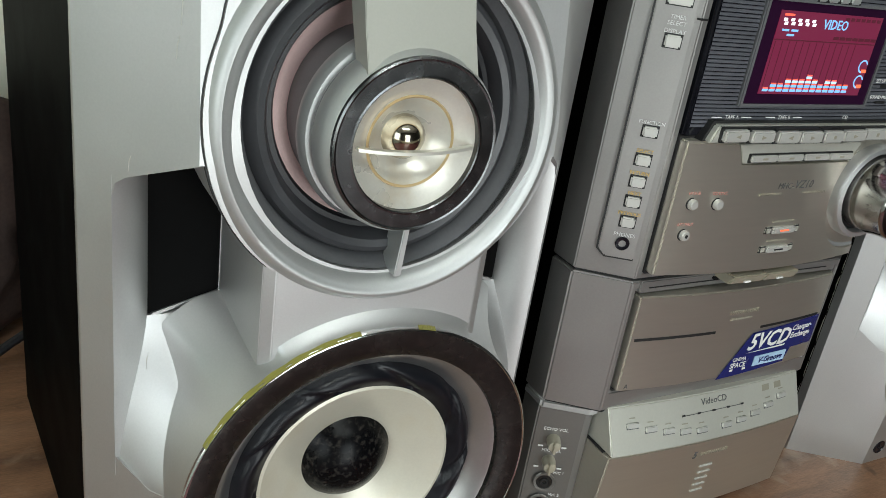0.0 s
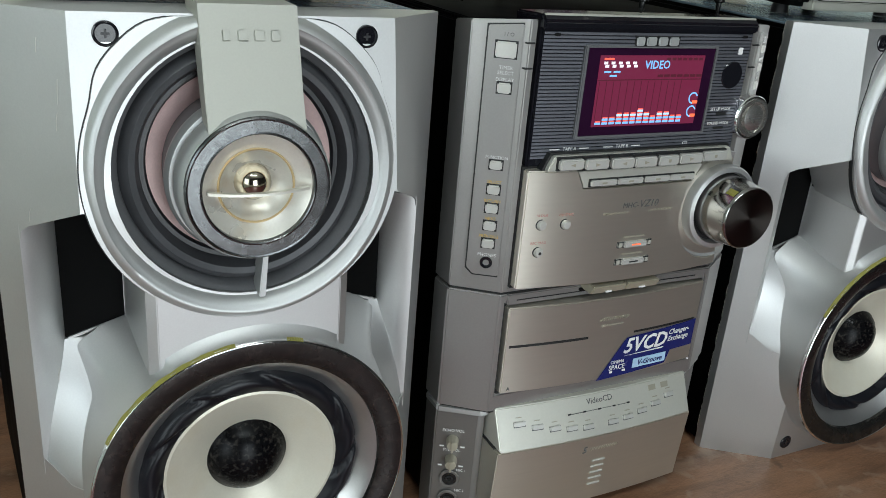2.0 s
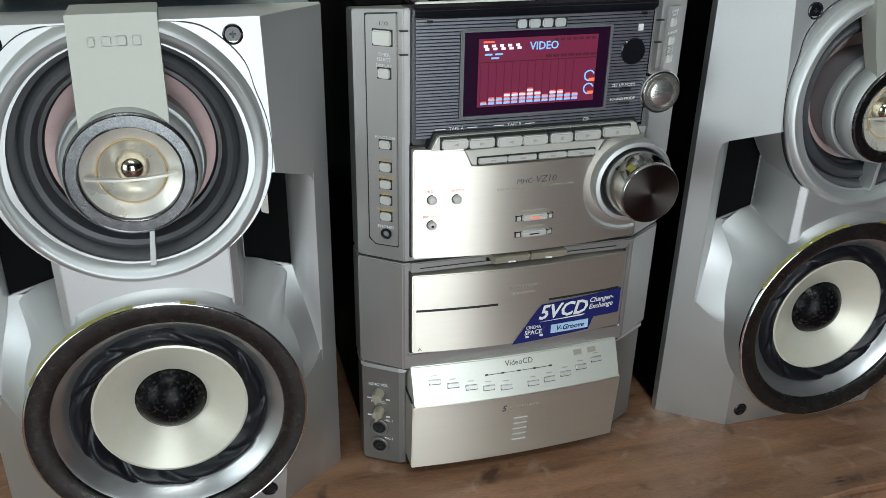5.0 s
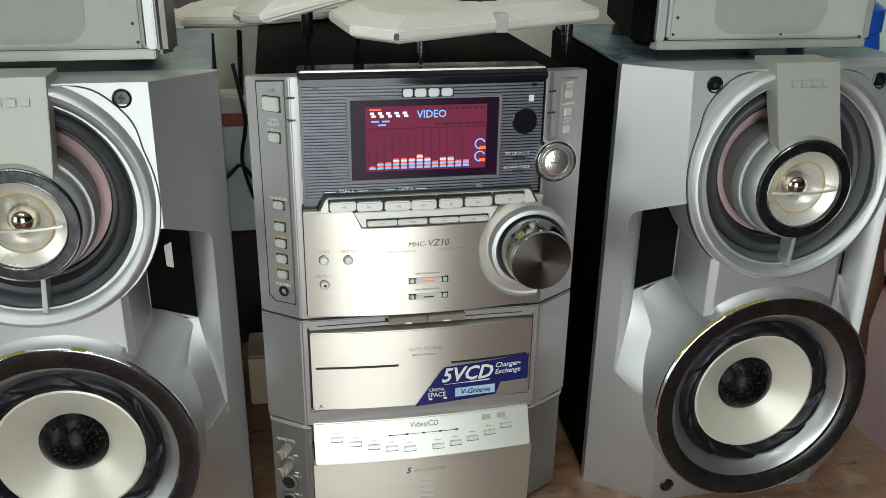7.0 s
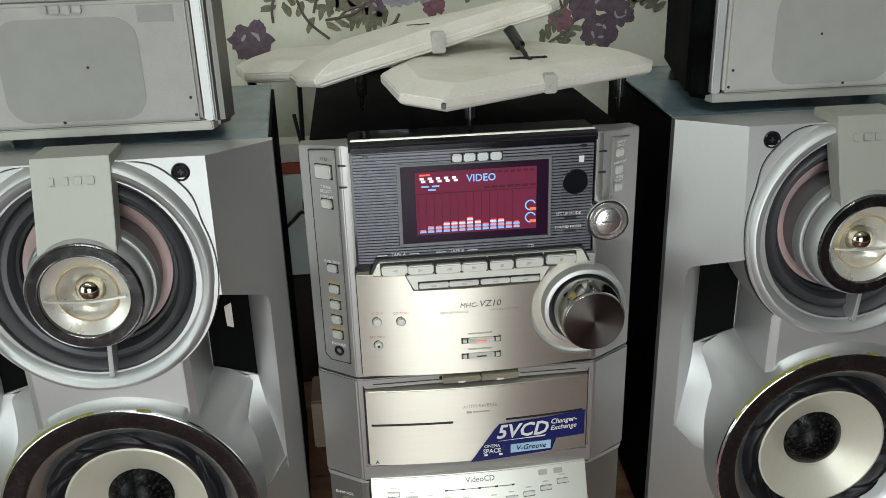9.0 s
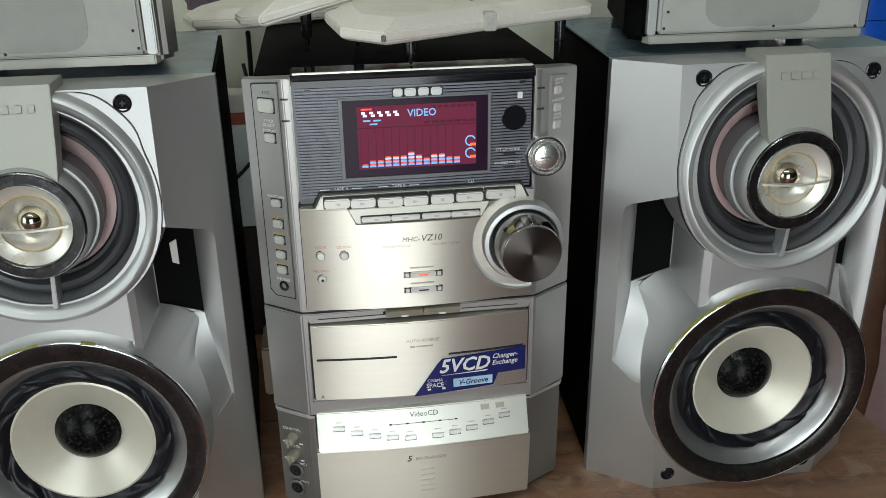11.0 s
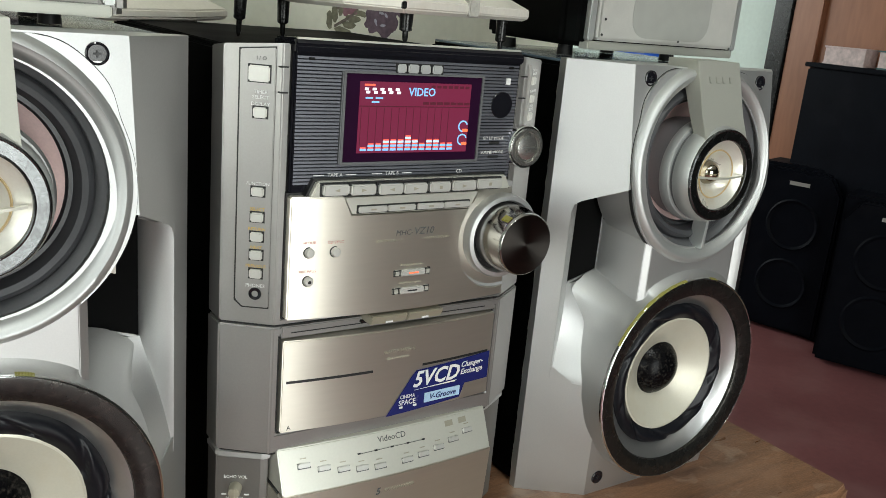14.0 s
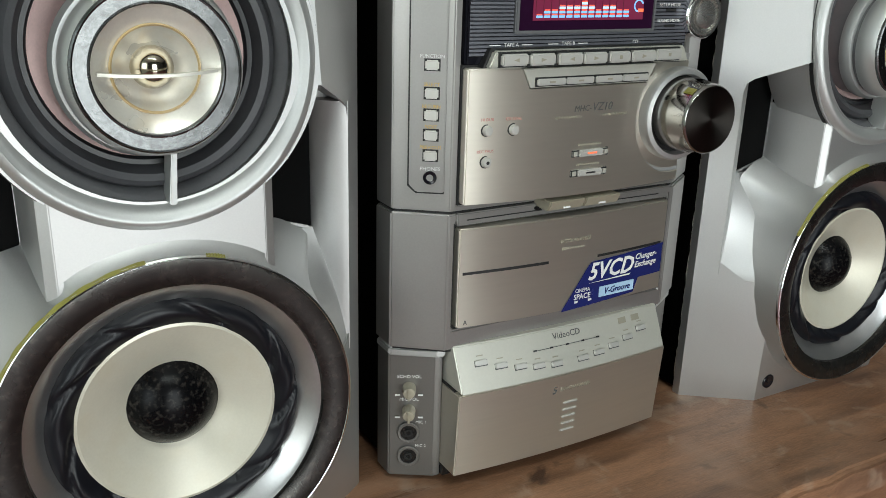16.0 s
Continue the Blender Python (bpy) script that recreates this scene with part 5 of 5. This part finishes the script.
def rose(x, z, r, m_):
    bm = bmesh.new()
    for k in range(9):
        a = 2 * math.pi * k / 9 + rng.uniform(-0.3, 0.3)
        petal(bm, x + 0.55 * r * math.cos(a), z + 0.5 * r * math.sin(a), r * rng.uniform(0.36, 0.5), 0.8, a, 0.4694 - 0.00004 * k)
    petal(bm, x, z, r * 0.5, 0.9, 0, 0.4690)
    part("printed_rose", bm, m_, wall_back)
    bm = bmesh.new()
    for k in range(5):
        a = rng.uniform(0, 6.28)
        petal(bm, x + 0.35 * r * math.cos(a), z + 0.3 * r * math.sin(a), r * 0.16, 0.4, a + 1.4, 0.4688 - 0.00004 * k)
    part("rose_heart", bm, ROSE_DK if m_ is not ROSE_DK else ROSE, wall_back)


def sprig(x, z, ang, length):
    part("printed_stem", tube([(x, 0.4692, z), (x + 0.4 * length * math.cos(ang + 0.3), 0.4692, z + 0.4 * length * math.sin(ang + 0.3)), (x + length * math.cos(ang), 0.4692, z + length * math.sin(ang))], 0.0018, 5), STEM, wall_back)
    bm = bmesh.new()
    for k in range(8):
        t = 0.25 + 0.75 * k / 7
        s_ = 1 if k % 2 else -1
        petal(bm, x + t * length * math.cos(ang) + s_ * 0.011 * math.sin(ang), z + t * length * math.sin(ang) - s_ * 0.011 * math.cos(ang), 0.0105, 0.4, ang + s_ * 0.9, 0.4692 - 0.00004 * k)
    part("printed_leaves", bm, LEAF, wall_back)


for x, z, r, m_ in ((-0.204, 0.430, 0.028, ROSE_DK), (-0.078, 0.490, 0.027, ROSE), (-0.023, 0.488, 0.028, ROSE), (0.012, 0.490, 0.026, ROSE), (-0.054, 0.463, 0.019, ROSE_DK), (0.023, 0.463, 0.015, ROSE_RED),
                    (0.222, 0.468, 0.036, ROSE_DK), (0.235, 0.423, 0.026, ROSE_DK), (0.185, 0.440, 0.018, ROSE_RED), (0.262, 0.445, 0.020, ROSE_DK), (0.05, 0.545, 0.03, ROSE), (-0.05, 0.55, 0.035, ROSE), (0.17, 0.54, 0.032, ROSE_DK), (-0.20, 0.55, 0.035, ROSE), (0.36, 0.50, 0.04, ROSE_DK)):
    rose(x, z, r, m_)
for x, z, a, l in ((-0.108, 0.428, 2.05, 0.105), (-0.125, 0.46, 0.9, 0.05), (-0.060, 0.470, 3.5, 0.055), (-0.095, 0.452, 0.4, 0.04), (0.045, 0.475, 0.5, 0.05), (0.255, 0.462, 0.35, 0.06), (0.275, 0.478, -0.4, 0.045), (0.205, 0.445, 3.9, 0.05), (0.15, 0.50, -0.9, 0.06), (-0.02, 0.455, -2.5, 0.04), (-0.175, 0.45, 1.2, 0.06)):
    sprig(x, z, a, l)

# ---- cables and clutter behind ----


def cable(name, pts, r, m_, label):
    return tagged(new(name, mesh_of(name, tube(pts, r), m_)), label, "cable")


cable("speaker_cable", [(-0.142, 0.33, 0.40), (-0.146, 0.37, 0.33), (-0.150, 0.38, 0.22), (-0.147, 0.38, 0.10), (-0.149, 0.37, 0.003)], 0.0028, RUBBER, "thin black speaker cable hanging behind the stereo")
cable("speaker_cable", [(-0.153, 0.36, 0.36), (-0.143, 0.34, 0.30), (-0.15, 0.35, 0.25), (-0.14, 0.36, 0.2)], 0.0022, RUBBER, "thin black cable looped behind the stereo")
cable("power_cable", [(-0.64, 0.33, 0.004), (-0.55, 0.31, 0.004), (-0.49, 0.305, 0.012), (-0.44, 0.33, 0.03), (-0.36, 0.36, 0.06)], 0.004, RUBBER, "black power cable lying on the table")


def carton(at, sx, sy, sz, m_, label, rz=0.0):
    s = thing("carton", at, label, "box", "", rz)
    part("carton_body", block(-sx, sx, -sy, sy, 0, sz, 0.002), m_, s)
    part("carton_flap", block(-sx * 0.97, sx * 0.97, -sy - 0.0022, -sy - 0.0004, sz * 0.62, sz * 0.98, 0.0004), m_, s)
    return s


PALEBOX = mat("pale_blue_white_card", (0.74, 0.80, 0.77), 0.6, 0.0, 0.06, 20, 200)
BROWNBOX = mat("beige_card", (0.60, 0.46, 0.33), 0.8, 0.0, 0.1, 20, 200)
# card darkened to stand for the shadow low in the gap
SHADEBOX = mat("shade_dark_card", (0.045, 0.034, 0.028), 0.8, 0.0, 0.2, 20, 200)
carton((-0.15, 0.392, 0.0), 0.08, 0.02, 0.155, SHADEBOX, "box coloured dark for the shadow between loudspeaker and stereo")
carton((-0.1415, 0.25, 0.0), 0.013, 0.03, 0.062, BROWNBOX, "small beige cardboard box between loudspeaker and stereo")
carton((-0.15, 0.388, 0.1555), 0.075, 0.02, 0.13, PALEBOX, "pale blue and white box stacked behind the stereo")

CLOTH = mat("dark_brown_cloth", (0.05, 0.03, 0.025), 0.9, 0.0, 0.4, 20, 300, 0.3)
bundle = bmesh.new()
bmesh.ops.create_icosphere(bundle, subdivisions=4, radius=1.0)
for v in bundle.verts:
    c = v.co
    f = 1 + 0.10 * math.sin(6 * c.x + 4 * c.z) + 0.07 * math.sin(11 * c.z + 5 * c.y) + 0.04 * math.sin(17 * c.x - 9 * c.z)
    v.co = Vector((0.17 * c.x * f, 0.055 * c.y * f, max(0.0, 0.11 + 0.14 * c.z * f)))
bundle_ob = new("crumpled_cloth", mesh_of("crumpled_cloth", bundle, CLOTH, 180))
bundle_ob.location = (-0.575, 0.385, 0.0)
tagged(bundle_ob, "crumpled dark brown cloth lying on the table", "cloth")

REDCARD = mat("faded_red_card", (0.42, 0.10, 0.07), 0.7, 0.0, 0.2, 30, 200)
carton((-0.15, 0.388, 0.286), 0.07, 0.02, 0.014, REDCARD, "thin faded red packet stacked behind the stereo")
carton((-0.152, 0.388, 0.3005), 0.07, 0.02, 0.022, PALE, "thin off-white packet stacked behind the stereo")
cable("loose_cable", [(-0.20, 0.352, 0.20), (-0.165, 0.345, 0.235), (-0.15, 0.345, 0.245), (-0.13, 0.35, 0.215), (-0.10, 0.352, 0.20)], 0.0022, RUBBER, "thin black cable looping behind the stereo")

# ---- far side of the room ----


def post():
    s = thing("carved_post", (0.588, 0.225, FLOOR), "dark brown carved wooden post beside the table", "post")
    prof = [(0.045, 0.0), (0.045, 0.3), (0.035, 0.34), (0.042, 0.5), (0.03, 0.6), (0.036, 0.72), (0.028, 0.80), (0.034, 0.86), (0.026, 0.9), (0.044, 0.955), (0.05, 0.99), (0.046, 1.03), (0.03, 1.055), (0.0, 1.06)]
    bm = lathe(prof, 0, 0, 24, wave=lambda k, a: 0.006 * math.sin(5 * a + k))
    part("turned_shaft", placed(bm, 0, 0, 0, 0, 90), BARK, s)
    return s


post()
BLUEPLASTIC = mat("bright_blue_plastic", (0.012, 0.09, 0.5), 0.3, 0.0, 0.1, 20, 200)
can = thing("blue_canister", (0.64, 0.42, FLOOR), "bright blue plastic canister standing behind the table", "canister")
part("can_body", placed(lathe([(0.0, 0.0), (0.05, 0.0), (0.055, 0.02), (0.055, 1.10), (0.05, 1.13)], 0, 0, 28), 0, 0, 0, 0, 90), BLUEPLASTIC, can)
part("can_lid", placed(lathe([(0.052, 1.131), (0.052, 1.16), (0.03, 1.175), (0.0, 1.175)], 0, 0, 28), 0, 0, 0, 0, 90), BLUEPLASTIC, can)
frame_ob = tagged(new("door_1"), "brown wooden doorway with a black painted edge", "door", kind="structure")
part("black_jamb", block(2.97, 3.04, 1.84, 1.93, FLOOR, 2.04, 0.004), STEEL, frame_ob, "black jamb")
part("brown_jamb", block(2.98, 3.045, 1.70, 1.838, FLOOR, 2.04, 0.004), BROWNWOOD, frame_ob, "reddish brown jamb")
part("door_leaf", block(3.0, 3.045, 0.55, 1.698, FLOOR, 2.04, 0.004), BROWNWOOD, frame_ob, "reddish brown door leaf")
part("threshold", block(1.9, 2.968, 1.85, 1.895, FLOOR + 0.001, FLOOR + 0.035, 0.008), STEEL, frame_ob, "black threshold bar on the floor")


DULL = mat("dusty_black_paint", (0.004, 0.005, 0.008), 0.5, 0.0, 0.25, 8, 90, 0.1, stain=((0.02, 0.02, 0.025), 0.15, 12), spec=0.06)


def black_speaker(at, w, d, h, label, rz):
    s = thing("black_loudspeaker", at, label, "loudspeaker", "black loudspeakers on the floor", rz)
    part("cabinet", block(-w / 2, w / 2, 0.02, d, 0, h, 0.012), DULL, s)
    part("front_cover", prism([(-w / 2 + 0.01, 0.015), (w / 2 - 0.01, 0.015), (w / 2 - 0.01, h - 0.09), (w / 2 - 0.06, h - 0.015), (-w / 2 + 0.06, h - 0.015), (-w / 2 + 0.01, h - 0.09)], "y", -0.015, 0.02, 0.01), DULL, s, "dark front cover")
    part("maker_mark", block(-0.04, 0.04, -0.018, -0.014, h - 0.075, h - 0.06), KEY, s)
    for z in (h * 0.3, h * 0.66):
        part("driver_ring", lathe([(w * 0.3, -0.016), (w * 0.28, -0.022), (w * 0.25, -0.016)], 0, z, 32), DULL, s)
    return s


black_speaker((2.80, 1.52, FLOOR), 0.36, 0.2, 0.70, "black loudspeaker standing on the red floor", -74)
black_speaker((2.74, 1.08, FLOOR), 0.36, 0.2, 0.66, "black loudspeaker beside its twin on the red floor", -66)
cab = thing("black_cabinet", (2.90, 1.25, FLOOR), "black cabinet with books on top behind the loudspeakers", "cabinet")
part("carcass", block(-0.05, 0.095, -0.6, 0.38, 0, 1.09, 0.006), DULL, cab)
part("carcass_top", block(-0.06, 0.095, -0.61, 0.39, 1.092, 1.11, 0.003), DULL, cab)
REDWHITE = mat("red_and_white_card", (0.62, 0.5, 0.48), 0.6, 0.0, 0.3, 25, 80)
TEALBOOK = mat("teal_book_cloth", (0.05, 0.13, 0.13), 0.6, 0.0, 0.15, 25, 200)
for y, w, m_, lab in ((1.50, 0.09, REDWHITE, "red and white packet lying on the black cabinet"), (1.26, 0.10, TEALBOOK, "teal cloth-bound book lying on the black cabinet")):
    b = thing("book", (2.92, y, FLOOR + 1.11), lab, "book")
    part("cover", joined(block(-0.045, 0.045, -w, w, 0, 0.006, 0.001), block(-0.045, 0.045, -w, w, 0.064, 0.07, 0.001)), m_, b)
    part("page_block", block(-0.041, 0.043, -w + 0.004, w - 0.004, 0.0062, 0.0638), REDWHITE, b)
